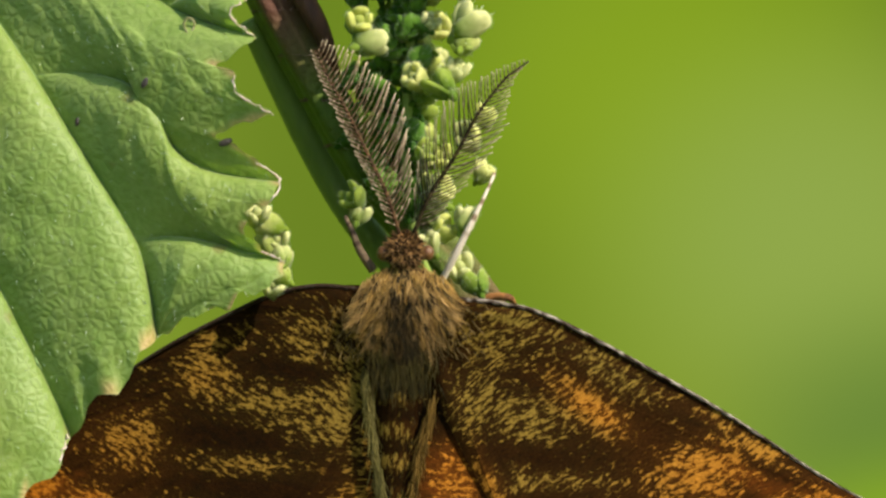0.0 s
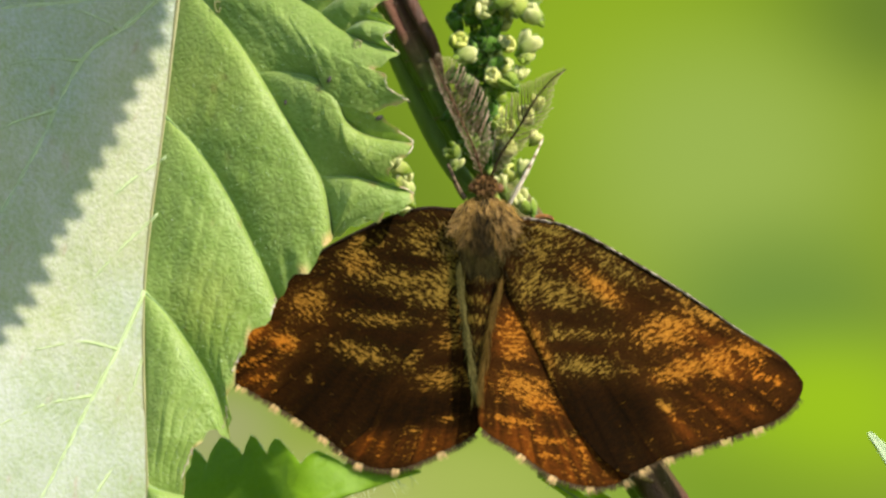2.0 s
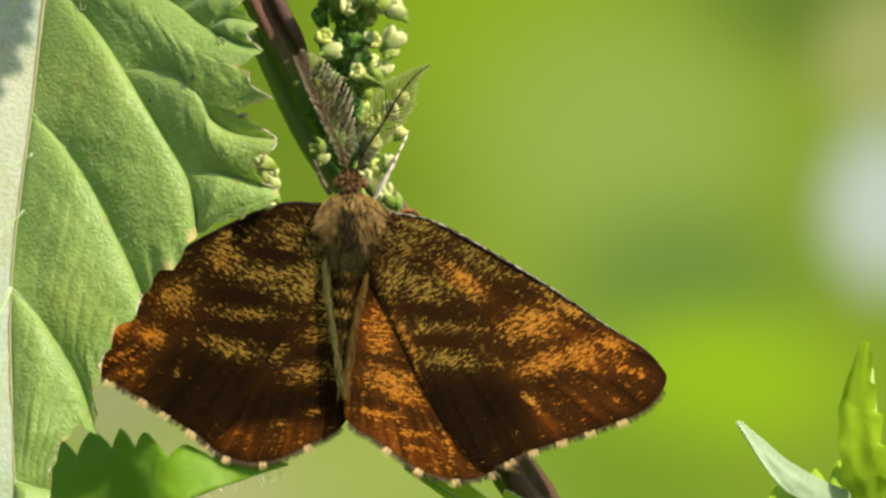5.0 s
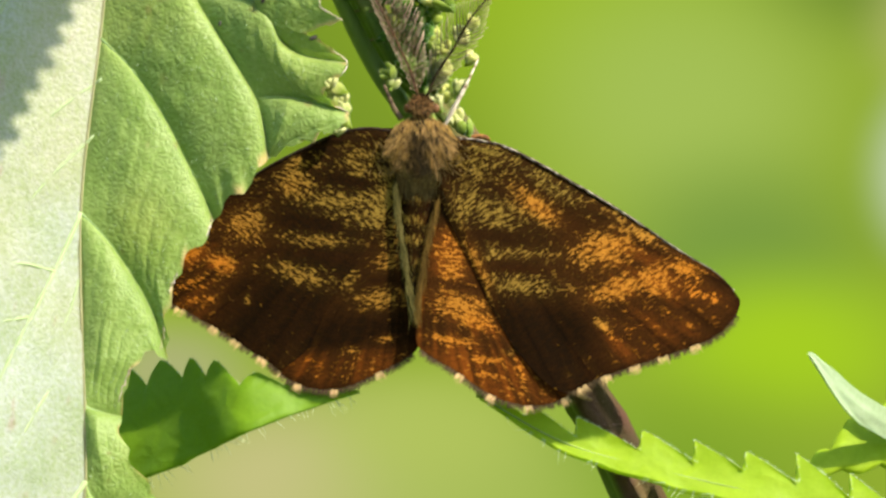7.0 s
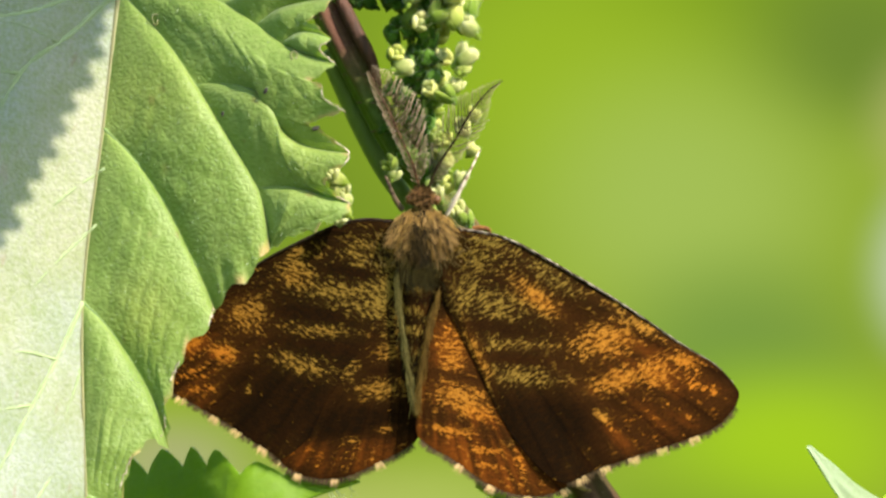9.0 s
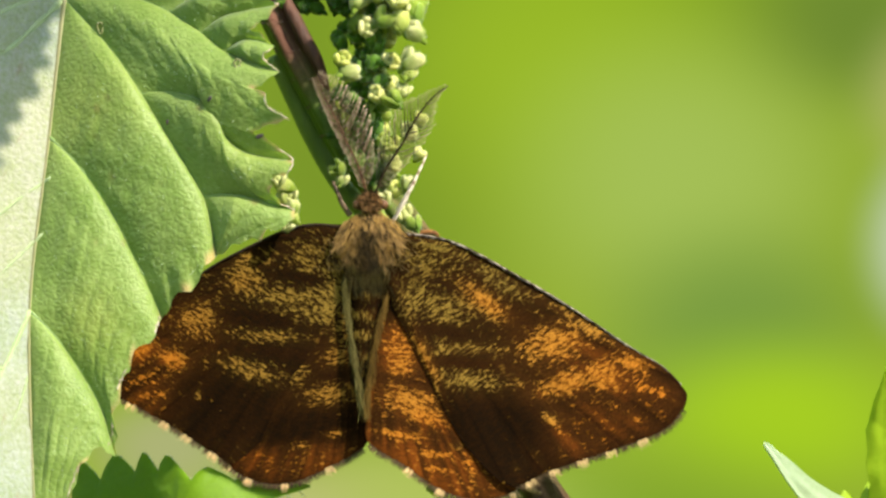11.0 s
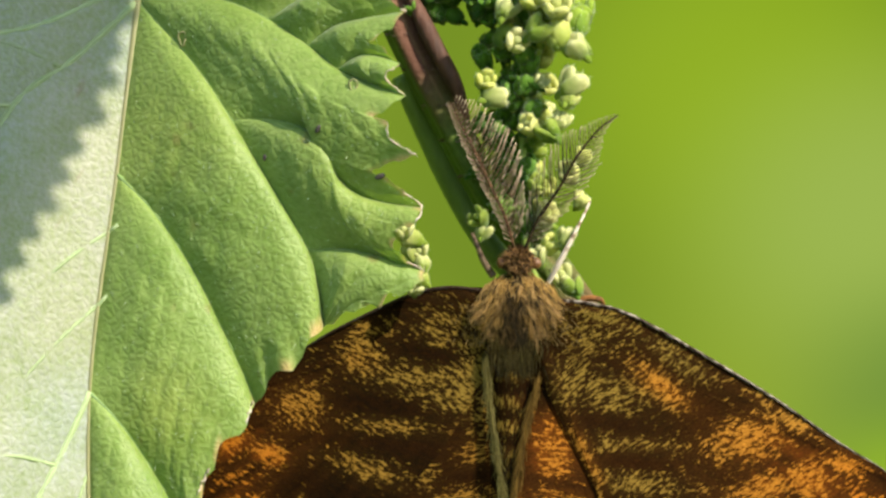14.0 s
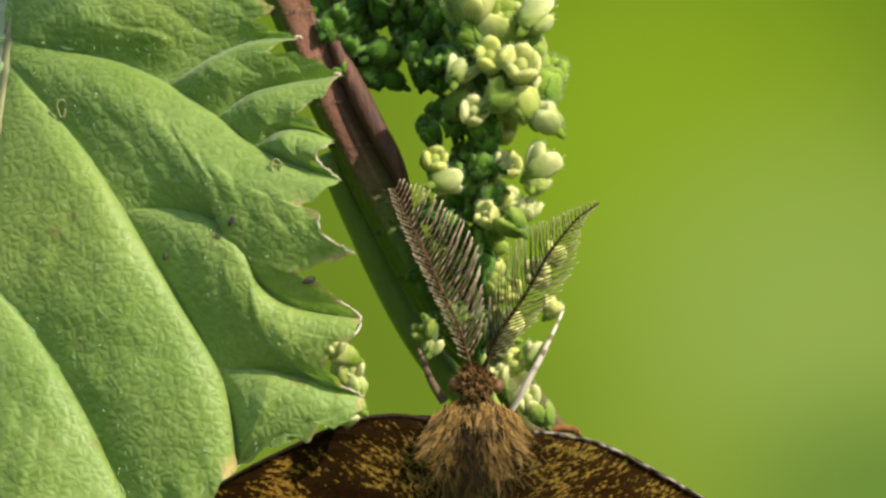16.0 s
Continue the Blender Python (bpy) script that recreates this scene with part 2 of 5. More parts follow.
def wing_material():
    """Wing scales. The mesh tells how thickly pale scales lie, how warm they are and how rusty the ground is (tint),
    and the way in which they lie (lay); the scales themselves are fine streaks along that way."""
    m, nodes, links, bsdf = shader("wing scales")
    tint, lay = nodes.new("ShaderNodeAttribute"), nodes.new("ShaderNodeAttribute")
    tint.attribute_name, lay.attribute_name = "tint", "lay"
    parts, place = nodes.new("ShaderNodeSeparateXYZ"), nodes.new("ShaderNodeSeparateXYZ")
    links.new(tint.outputs["Vector"], parts.inputs[0])
    links.new(lay.outputs["Vector"], place.inputs[0])
    flat = nodes.new("ShaderNodeCombineXYZ")
    links.new(place.outputs[0], flat.inputs[0])
    links.new(place.outputs[1], flat.inputs[1])

    def streaks(a, b, shift, detail):
        mp = nodes.new("ShaderNodeMapping")
        mp.inputs["Scale"].default_value, mp.inputs["Location"].default_value = (a, b, 1), (shift, shift, shift)
        links.new(flat.outputs[0], mp.inputs["Vector"])
        return noise_node(nodes, links, mp.outputs[0], 1.0, detail, 0.62)

    def calc(op, a, b, c=None):
        n = nodes.new("ShaderNodeMath")
        n.operation = op
        for sock, val in zip(n.inputs, (a, b, c)):
            if isinstance(val, (int, float)):
                sock.default_value = val
            elif val is not None:
                links.new(val, sock)
        return n.outputs[0]

    scale_n = calc("MULTIPLY_ADD", streaks(1.7, 3.4, 3.0, 2), 0.26, calc("MULTIPLY_ADD", streaks(8.0, 15.0, 5.0, 2), 0.26, calc("MULTIPLY", streaks(3.4, 8.6, 0.0, 3), 0.52)))
    limit = calc("MULTIPLY_ADD", parts.outputs[0], -0.37, 0.645)
    step = nodes.new("ShaderNodeMapRange")
    step.interpolation_type = "SMOOTHSTEP"
    links.new(scale_n, step.inputs["Value"])
    links.new(limit, step.inputs["From Min"])
    links.new(calc("ADD", limit, 0.075), step.inputs["From Max"])
    broad = streaks(2.6, 6.5, 7.0, 4)
    under = ramp(nodes, links, calc("MULTIPLY_ADD", calc("SUBTRACT", broad, 0.5), 0.6, parts.outputs[2]),
                 [(0.0, (0.0095, 0.0046, 0.0014)), (0.45, (0.036, 0.0125, 0.0026)), (1.0, (0.190, 0.049, 0.0062))])
    pale = ramp(nodes, links, parts.outputs[1], [(0.0, (0.215, 0.156, 0.029)), (0.5, (0.46, 0.196, 0.024)), (1.0, (0.64, 0.185, 0.011))])
    fine = streaks(9.0, 26.0, 11.0, 2)
    pale = mixed(nodes, links, 0.8, pale, ramp(nodes, links, fine, [(0.3, (0.42, 0.38, 0.34)), (0.7, (1.5, 1.5, 1.5))]), "MULTIPLY")
    under = mixed(nodes, links, 0.8, under, ramp(nodes, links, fine, [(0.3, (0.45, 0.42, 0.4)), (0.7, (1.6, 1.6, 1.6))]), "MULTIPLY")
    under = mixed(nodes, links, calc("MULTIPLY", parts.outputs[0], 0.10), under, pale)
    col = mixed(nodes, links, step.outputs[0], under, pale)
    links.new(mixed(nodes, links, 1.0, col, calc("MULTIPLY", place.outputs[2], 1.0), "MULTIPLY"), bsdf.inputs["Base Color"])
    bsdf.inputs["Roughness"].default_value = 0.85
    bsdf.inputs["Specular IOR Level"].default_value = 0.03
    normal = bumped(nodes, links, fine, bsdf, 0.5, 0.04)
    glow = nodes.new("ShaderNodeBsdfTranslucent")
    links.new(col, glow.inputs["Color"])
    links.new(normal, glow.inputs["Normal"])
    mix = nodes.new("ShaderNodeMixShader")
    mix.inputs[0].default_value = 0.15
    links.new(bsdf.outputs[0], mix.inputs[1])
    links.new(glow.outputs[0], mix.inputs[2])
    links.new(mix.outputs[0], nodes["Material Output"].inputs["Surface"])
    return m


def backdrop_material():
    """A sheet that glows by itself as meadow far out of focus: broad, soft patches of green, pale and beige that melt
    into each other.
    """
    m, nodes, links, bsdf = shader("glowing meadow backdrop")
    vec = coords(nodes, links)
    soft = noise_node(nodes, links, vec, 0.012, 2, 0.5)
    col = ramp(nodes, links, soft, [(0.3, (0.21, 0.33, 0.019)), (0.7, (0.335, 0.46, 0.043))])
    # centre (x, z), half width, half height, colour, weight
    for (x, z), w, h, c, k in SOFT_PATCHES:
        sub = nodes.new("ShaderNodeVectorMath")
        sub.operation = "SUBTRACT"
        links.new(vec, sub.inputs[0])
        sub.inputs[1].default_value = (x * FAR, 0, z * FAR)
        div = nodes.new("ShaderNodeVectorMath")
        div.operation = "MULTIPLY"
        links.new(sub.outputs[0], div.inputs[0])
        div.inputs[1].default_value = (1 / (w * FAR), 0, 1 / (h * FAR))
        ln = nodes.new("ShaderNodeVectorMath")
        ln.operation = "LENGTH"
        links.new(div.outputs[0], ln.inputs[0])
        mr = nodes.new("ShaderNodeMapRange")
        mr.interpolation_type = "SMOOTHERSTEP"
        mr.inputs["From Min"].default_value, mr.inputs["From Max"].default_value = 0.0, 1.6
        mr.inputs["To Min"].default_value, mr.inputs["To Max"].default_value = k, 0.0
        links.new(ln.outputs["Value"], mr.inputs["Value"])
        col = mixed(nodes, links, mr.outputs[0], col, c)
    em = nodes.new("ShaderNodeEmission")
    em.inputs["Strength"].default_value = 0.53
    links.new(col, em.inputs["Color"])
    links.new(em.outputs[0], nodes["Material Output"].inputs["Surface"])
    return m


FAR_Y = 150.0                      # the backdrop's distance behind the moth
FAR = (400 + FAR_Y) / 400
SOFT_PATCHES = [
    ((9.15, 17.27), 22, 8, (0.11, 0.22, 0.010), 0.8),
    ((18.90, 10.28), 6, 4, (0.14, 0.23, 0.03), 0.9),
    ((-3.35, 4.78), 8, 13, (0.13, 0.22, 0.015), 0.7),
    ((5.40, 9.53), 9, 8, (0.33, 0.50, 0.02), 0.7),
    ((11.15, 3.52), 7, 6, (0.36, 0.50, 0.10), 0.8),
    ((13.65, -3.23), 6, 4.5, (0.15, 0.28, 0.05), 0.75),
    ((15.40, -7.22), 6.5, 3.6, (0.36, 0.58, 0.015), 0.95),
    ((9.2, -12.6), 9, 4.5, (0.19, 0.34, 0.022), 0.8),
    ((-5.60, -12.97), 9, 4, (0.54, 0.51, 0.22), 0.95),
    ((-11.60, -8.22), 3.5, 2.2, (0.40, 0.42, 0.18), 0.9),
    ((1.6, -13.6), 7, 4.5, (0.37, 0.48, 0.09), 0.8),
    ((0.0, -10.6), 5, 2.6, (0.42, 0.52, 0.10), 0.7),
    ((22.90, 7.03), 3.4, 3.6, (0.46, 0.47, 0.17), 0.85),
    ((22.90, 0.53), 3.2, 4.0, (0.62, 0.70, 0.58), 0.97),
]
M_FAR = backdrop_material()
M_LEAF = leaf_material("leaf skin", (0.175, 0.285, 0.028), (0.335, 0.435, 0.105), (0.40, 0.68, 0.015), 0.36, 0.56, 3.4, 0.155, True, 0.62, 0.24)
M_VEIN = plain_material("leaf vein", (0.15, 0.25, 0.06), (0.23, 0.33, 0.10), 1.2, 0.6)
M_VEINPALE = plain_material("pale leaf vein", (0.26, 0.35, 0.13), (0.36, 0.45, 0.21), 1.2, 0.6)
M_STEM = plain_material("stem skin", (0.038, 0.015, 0.008), (0.14, 0.055, 0.026), 1.1, 0.7, 0.7, 0.15, (1, 1, 0.25))
M_GREENSTEM = plain_material("green stem skin", (0.22, 0.31, 0.045), (0.30, 0.40, 0.08), 0.8, 0.6, 0.3, 0.1, (1, 1, 0.25))
# darker copy of the green stem skin, with shade put into its colour
M_OLIVESTEM = plain_material("shaded green stem skin", (0.13, 0.20, 0.026), (0.19, 0.27, 0.042), 0.8, 0.6, 0.3, 0.1, (1, 1, 0.25))
M_WING = wing_material()
M_FUR = tint_material("fur", 0.7, 0.0, 0.1)
M_GROUND = plain_material("meadow soil", (0.03, 0.045, 0.012), (0.07, 0.09, 0.03), 0.02, 0.9, 0.6, 5)
M_STEMTINT = tint_material("ribbed stem skin", 0.6, 0.0, 0.8, 0.12, 5)
M_EYE = plain_material("eye", (0.07, 0.028, 0.010), (0.20, 0.085, 0.025), 8, 0.3)


# ---- setting ----
ground = mesh_part("ground", [(-20000, -20000, -320), (20000, -20000, -320), (20000, 20000, -320), (-20000, 20000, -320)],
                   [(0, 1, 2, 3)], M_GROUND)
tagged(ground, "dark green meadow soil under the plants", "ground", kind="structure")
# the glowing ring also closes unseen behind the camera, adding green fill light
ang = np.linspace(-math.pi, math.pi, 121)
rim = np.stack([1400 * np.sin(ang), FAR_Y - 1400 * (1 - np.cos(ang)) * 0.8], 1)
far_v = np.vstack([np.c_[rim, np.full(121, z)] for z in (-322, -150, -50, 60, 180)])
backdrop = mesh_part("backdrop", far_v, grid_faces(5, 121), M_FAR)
tagged(backdrop, "glowing sheet, blurred yellow-green meadow around the moth", "backdrop", kind="structure")


# ---- leaves ----
def toothed(points, n, size, depth, seed, phase=0.0):
    """A margin through points with rounded saw teeth that lean towards its end; size and depth in mm."""
    p = resample(points, n)
    p[1:-1] = (p[:-2] + 2 * p[1:-1] + p[2:]) / 4
    s = np.r_[0, np.cumsum(np.linalg.norm(np.diff(p, axis=0), axis=1))]
    tang = np.gradient(p, axis=0)
    tang /= np.linalg.norm(tang, axis=1)[:, None] + 1e-9
    out = np.stack([-tang[:, 1], tang[:, 0]], 1)
    q = s / size + phase + 0.25 * grain(s / size * 0.7, 0 * s, seed)
    f = q - np.floor(q)
    saw = np.where(f < 0.7, f / 0.7, (1 - f) / 0.3) ** 1.3
    ends = np.clip(np.minimum(s, s[-1] - s) / (0.4 * size), 0, 1)
    return p + out * ((saw - 0.35) * depth * ends)[:, None]


def between(curve_a, curve_b, inner, edge):
    """A patch spanned by four curves: inner and edge run across it, curve_a and curve_b from inner to edge at its two sides."""
    t, v = np.linspace(0, 1, len(inner))[None, :, None], np.linspace(0, 1, len(curve_a))[:, None, None]
    # the teeth stay near the margin and fade inwards
    calm = edge.copy()
    for _ in range(300):
        calm[1:-1] = (calm[:-2] + 2 * calm[1:-1] + calm[2:]) / 4
    ruled_v = inner[None] * (1 - v) + (calm[None] * (1 - v ** 3) + edge[None] * v ** 3) * v
    ruled_t = curve_a[:, None] * (1 - t) + curve_b[:, None] * t
    flat = (inner[0] * (1 - t) + inner[-1] * t) * (1 - v) + (edge[0] * (1 - t) + edge[-1] * t) * v
    return ruled_v + ruled_t - flat


def leaf_panels(panels, lift, fold, rib_x, mid_y, rows=64, cols=84, seed=0, pucker=0.5, droop=0.0):
    """One half of a leaf blade. Each panel lies between an upper and a lower vein, an inner line and a margin (with tooth size and depth).
    It swells up steeply behind its upper vein and sinks to its lower one; the half leans by fold from the midrib."""
    pieces, tints = [], []
    for k, (upper, lower, inner, margin, size, depth) in enumerate(panels):
        edge = toothed(margin, cols, size, depth, seed + k, 0.35 * k)
        xz = between(spline(upper, rows), spline(lower, rows), spline(inner, cols), edge)
        t, v = np.linspace(0, 1, cols)[None] + np.zeros((rows, 1)), np.linspace(0, 1, rows)[:, None] + np.zeros((1, cols))
        out = np.abs(xz[..., 0] - rib_x(xz[..., 1]))
        wide = np.linalg.norm(spline(upper, 9)[4] - spline(lower, 9)[4])
        swell = min(lift, 0.42 * wide)
        hump = t ** 0.42 * (1 - t) ** 0.8 * 1.95
        body = np.clip(v * 3.0, 0, 1) ** 0.7
        y = mid_y(xz[..., 1]) - fold * out - swell * hump * body - droop * out * np.clip(xz[..., 1] - 4, -30, 4)
        rims = np.clip(np.minimum(np.minimum(t, 1 - t) * 6, v * 5), 0.0, 1)
        n1 = grain(xz[..., 0] * 0.9, xz[..., 1] * 0.9, seed + 3) - 0.5
        n2 = grain(xz[..., 0] * 2.6, xz[..., 1] * 2.6, seed + 5) - 0.5
        y += pucker * (0.22 * n1 + 0.10 * n2) * rims
        # pillows between the lesser veins, which cross the panel about every 1.3 mm
        run = v * np.linalg.norm(spline(upper, 9)[-1] - spline(upper, 9)[0])
        y -= 0.13 * pucker * np.abs(np.sin(math.pi * (run / 1.3 + 0.7 * t + 0.5 * n1))) ** 0.45 * rims
        y += 0.9 * abs(depth) * np.clip((v - 0.86) / 0.14, 0, 1) * (grain(t * 7, t * 0, seed + k) - 0.5)
        pieces.append((np.stack([xz[..., 0], y, xz[..., 1]], -1).reshape(-1, 3), grid_faces(rows, cols)))
        # dried, pale margin here and there, and small brown blemishes
        dry = np.clip((v - 0.955) / 0.03, 0, 1) * np.clip((grain(t * 9, t * 0 + k, seed + 8) - 0.42) * 4, 0, 1)
        spot = np.clip((grain(xz[..., 0] * 1.7, xz[..., 1] * 1.7, seed + 11) - 0.93) * 14, 0, 0.6)
        yellow = np.clip((grain(xz[..., 0] * 0.3, xz[..., 1] * 0.3, seed + 13) - 0.5), 0, 1)
        c = np.ones((rows, cols, 3)) + yellow[..., None] * (0.35, 0.12, -0.2)
        c = c * (1 - dry[..., None]) + np.array((2.2, 1.15, 2.2)) * dry[..., None]
        tints.append((c * (1 - spot[..., None]) + np.array((0.9, 0.45, 0.5)) * spot[..., None]).reshape(-1, 3))
    return pieces, tints


def fleshy(v, f, thick):
    """A sheet given thickness: its copy set back and turned round."""
    v = np.asarray(v)
    n = len(v)
    return np.vstack([v, v + (0, thick, 0)]), list(f) + [tuple(i + n for i in g)[::-1] for g in f]


LEAF_FORE = 5.0                    # how far the big leaf stands before the stem's plane


def big_leaf(plant):
    mids = [(-14.00, 15.03), (-14.40, 12.28), (-14.45, 11.53), (-15.12, 5.33), (-15.97, -2.42), (-15.78, -10.95), (-15.75, -14.22), (-16.10, -20.23), (-16.60, -26.48)]
    line = spline(mids, 200)

    def rib_x(z):
        return np.interp(z, line[::-1, 1], line[::-1, 0])

    def mid_y(z):
        return 0.2 + 0.20 * z + 0.002 * (z - 3) ** 2

    def rib(a, b):
        return [mids[k] for k in range(a, b + 1)] if b - a > 1 else [mids[a], mids[b]]

    top = [(-14.00, 15.03), (-12.10, 15.53), (-10.35, 16.15), (-8.85, 16.77)]
    v0 = [mids[1], (-11.32, 11.53), (-9.70, 10.82), (-8.28, 9.88), (-7.20, 9.03), (-6.10, 8.53), (-4.75, 8.07)]
    b1 = [(-9.70, 10.82), (-8.45, 11.62), (-7.20, 12.07), (-5.97, 12.12)]
    b2 = [(-8.28, 9.88), (-7.38, 10.53), (-6.30, 10.82), (-4.80, 11.05)]
    b3 = [(-7.20, 9.03), (-6.47, 9.47), (-5.70, 9.47), (-4.97, 9.20)]
    v1a, v1b, v1c = [mids[2], (-12.35, 9.22), (-10.97, 7.22)], [(-10.97, 7.22), (-9.55, 4.90), (-8.22, 2.65)], [(-8.22, 2.65), (-7.85, 1.27), (-7.67, -0.03)]
    c1 = [(-10.97, 7.22), (-9.85, 7.28), (-8.60, 7.03), (-7.60, 6.35), (-7.10, 5.15), (-6.10, 4.47), (-4.17, 4.12)]
    c2 = [(-8.22, 2.65), (-7.10, 2.70), (-6.10, 2.52), (-5.10, 2.23), (-4.10, 1.93)]
    v2 = [mids[3], (-13.80, 4.03), (-12.35, 1.98), (-11.20, -0.28), (-10.50, -1.77), (-10.10, -2.77)]
    v3 = [mids[4], (-15.10, -3.25), (-14.18, -4.43), (-12.87, -6.62), (-12.16, -8.92)]
    v4 = [mids[5], (-15.30, -11.08), (-14.75, -11.22), (-14.18, -11.33)]
    v5 = [mids[6], (-15.35, -14.97), (-14.10, -15.97), (-12.85, -16.48)]
    v6 = [mids[7], (-15.60, -20.98), (-14.60, -21.98), (-13.97, -22.35)]
    tip = [mids[8], (-16.55, -26.49), (-16.50, -26.50)]
    right = [
        (top, b1, [mids[0]] + v0[:3], [(-8.85, 16.77), (-7.60, 14.53), (-8.60, 13.78), (-6.60, 13.03), (-7.35, 12.57), (-5.97, 12.12)], 0.8, 0.12),
        (b1, b2, v0[2:4], [(-5.97, 12.12), (-6.60, 11.93), (-6.88, 11.70), (-6.08, 11.68), (-5.30, 11.40), (-4.80, 11.05)], 0.8, 0.08),
        (b2, b3, v0[3:5], [(-4.80, 11.05), (-5.28, 10.47), (-6.08, 9.97), (-5.67, 9.80), (-4.97, 9.20)], 0.8, 0.1),
        (b3, v0[5:], v0[4:6], [(-4.97, 9.20), (-5.42, 8.82), (-5.40, 8.57), (-4.75, 8.07)], 0.6, 0.08),
        (v0, c1, [mids[1]] + v1a, [(-4.75, 8.07), (-5.55, 7.53), (-5.90, 7.28), (-5.35, 7.10), (-5.30, 6.53), (-4.30, 5.95), (-5.60, 5.62), (-5.95, 5.38), (-5.22, 5.03), (-4.17, 4.12)], 0.8, 0.1),
        (c1, c2, v1b, [(-4.17, 4.12), (-4.40, 3.62), (-5.20, 3.30), (-5.15, 2.70), (-4.75, 2.25), (-4.10, 1.93)], 0.9, 0.15),
        (c2, [v1c[-1], (-7.67, -0.03), (-7.65, -0.05)], v1c, [(-4.10, 1.93), (-4.45, 1.23), (-5.35, 1.07), (-5.70, 0.72), (-6.60, 0.57), (-7.65, -0.05)], 0.9, 0.2),
        (v1a[:-1] + v1b[:-1] + v1c, v2, rib(2, 3), [(-7.67, -0.03), (-8.45, -1.12), (-9.60, -1.98), (-10.10, -2.77)], 1.6, 0.35),
        (v2, v3, rib(3, 4), [(-10.10, -2.77), (-10.45, -3.60), (-11.30, -4.28), (-11.75, -5.35), (-12.25, -7.05), (-12.16, -8.92)], 1.6, 0.2),
        (v3, v4, rib(4, 5), [(-12.16, -8.92), (-12.72, -8.48), (-13.12, -8.53), (-13.75, -9.40), (-13.98, -10.09), (-14.15, -10.93), (-14.18, -11.33)], 1.2, 0.14),
        (v4, v5, rib(5, 6), [(-14.18, -11.33), (-14.23, -12.13), (-13.70, -13.46), (-12.60, -14.97), (-12.85, -16.48)], 1.6, 0.25),
        (v5, v6, rib(6, 7), [(-12.85, -16.48), (-12.47, -18.48), (-13.10, -20.98), (-13.97, -22.35)], 2.2, 0.6),
        (v6, tip, rib(7, 8), [(-13.97, -22.35), (-14.60, -23.98), (-15.85, -25.73), (-16.50, -26.50)], 2.2, 0.6),
    ]
    ltop = [mids[0], (-15.60, 15.78), (-16.85, 16.65), (-18.10, 17.52)]
    l0 = [mids[1], (-18.10, 10.53), (-21.85, 10.03), (-25.60, 9.53)]
    l1 = [mids[2], (-16.60, 9.47), (-18.75, 7.72), (-20.60, 3.90), (-22.85, -0.23), (-25.60, -4.97)]
    l2 = [mids[4], (-17.10, -4.97), (-18.60, -7.97), (-20.35, -11.47), (-22.60, -14.97)]
    l3 = [mids[6], (-17.35, -16.48), (-18.85, -19.48), (-20.10, -22.23)]
    ltip = [mids[8], (-16.62, -26.49), (-16.70, -26.50)]
    left = [
        (ltop, l0, rib(0, 1), [(-18.10, 17.52), (-20.60, 16.02), (-23.60, 12.53), (-25.60, 9.53)], 2.2, -0.8),
        (l0, l1, rib(1, 2), [(-25.60, 9.53), (-27.85, 5.53), (-28.10, 0.03), (-25.60, -4.97)], 2.4, -0.9),
        (l1, l2, rib(2, 4), [(-25.60, -4.97), (-26.35, -8.47), (-25.10, -11.97), (-22.60, -14.97)], 2.4, -0.9),
        (l2, l3, rib(4, 6), [(-22.60, -14.97), (-22.10, -17.73), (-21.10, -20.48), (-20.10, -22.23)], 2.4, -0.8),
        (l3, ltip, rib(6, 8), [(-20.10, -22.23), (-19.10, -23.73), (-17.60, -25.48), (-16.70, -26.50)], 2.4, -0.7),
    ]
    right_half, right_tint = leaf_panels(right, 0.78, 0.23, rib_x, mid_y, seed=1, droop=0.035)
    left_half, left_tint = leaf_panels(left, 0.25, 0.45, rib_x, mid_y, seed=20, pucker=0.4, droop=-0.012)
    # the other half mirrors sky and sun: that bluish white sheen is put into its tint
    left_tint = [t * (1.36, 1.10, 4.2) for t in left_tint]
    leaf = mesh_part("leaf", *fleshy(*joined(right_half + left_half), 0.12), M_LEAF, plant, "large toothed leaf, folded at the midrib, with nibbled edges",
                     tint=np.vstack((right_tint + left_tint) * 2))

    # the blade hangs a little nearer to the eye than the moth
    leaf.matrix_local = Matrix.LocRotScale((0, -LEAF_FORE * MM, 0), None, [1 - LEAF_FORE / 400] * 3)

    skin = np.vstack([v for v, _ in right_half + left_half])

    def on_leaf(points, n=40):
        """A line laid on the blade."""
        p = spline(points, n)
        return np.array([(x, skin[np.argmin((skin[:, 0] - x) ** 2 + (skin[:, 2] - z) ** 2), 1], z) for x, z in p])

    mesh_part("midrib", *tube(on_leaf(mids, 90) + (0, 0.03, 0), [0.2, 0.10, 0.08, 0.09, 0.09, 0.05], 10), M_MIDRIB, leaf, "brownish green midrib")
    for vein in (v0, v1a[:-1] + v1b[:-1] + v1c, v2, v3, v4, v5, v6, c1, c2, b1, b2, b3):
        r = 0.5 if vein in (c1, c2, b1, b2, b3) else 1.0
        mesh_part("vein", *tube(on_leaf(vein) + (0, 0.05, 0), [0.10 * r, 0.08 * r, 0.05 * r, 0.02], 6), M_VEIN, leaf)
    # paler veins here, to go with the sheen painted into this half
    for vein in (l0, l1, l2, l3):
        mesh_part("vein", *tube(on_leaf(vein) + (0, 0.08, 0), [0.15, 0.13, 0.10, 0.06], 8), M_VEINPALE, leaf)
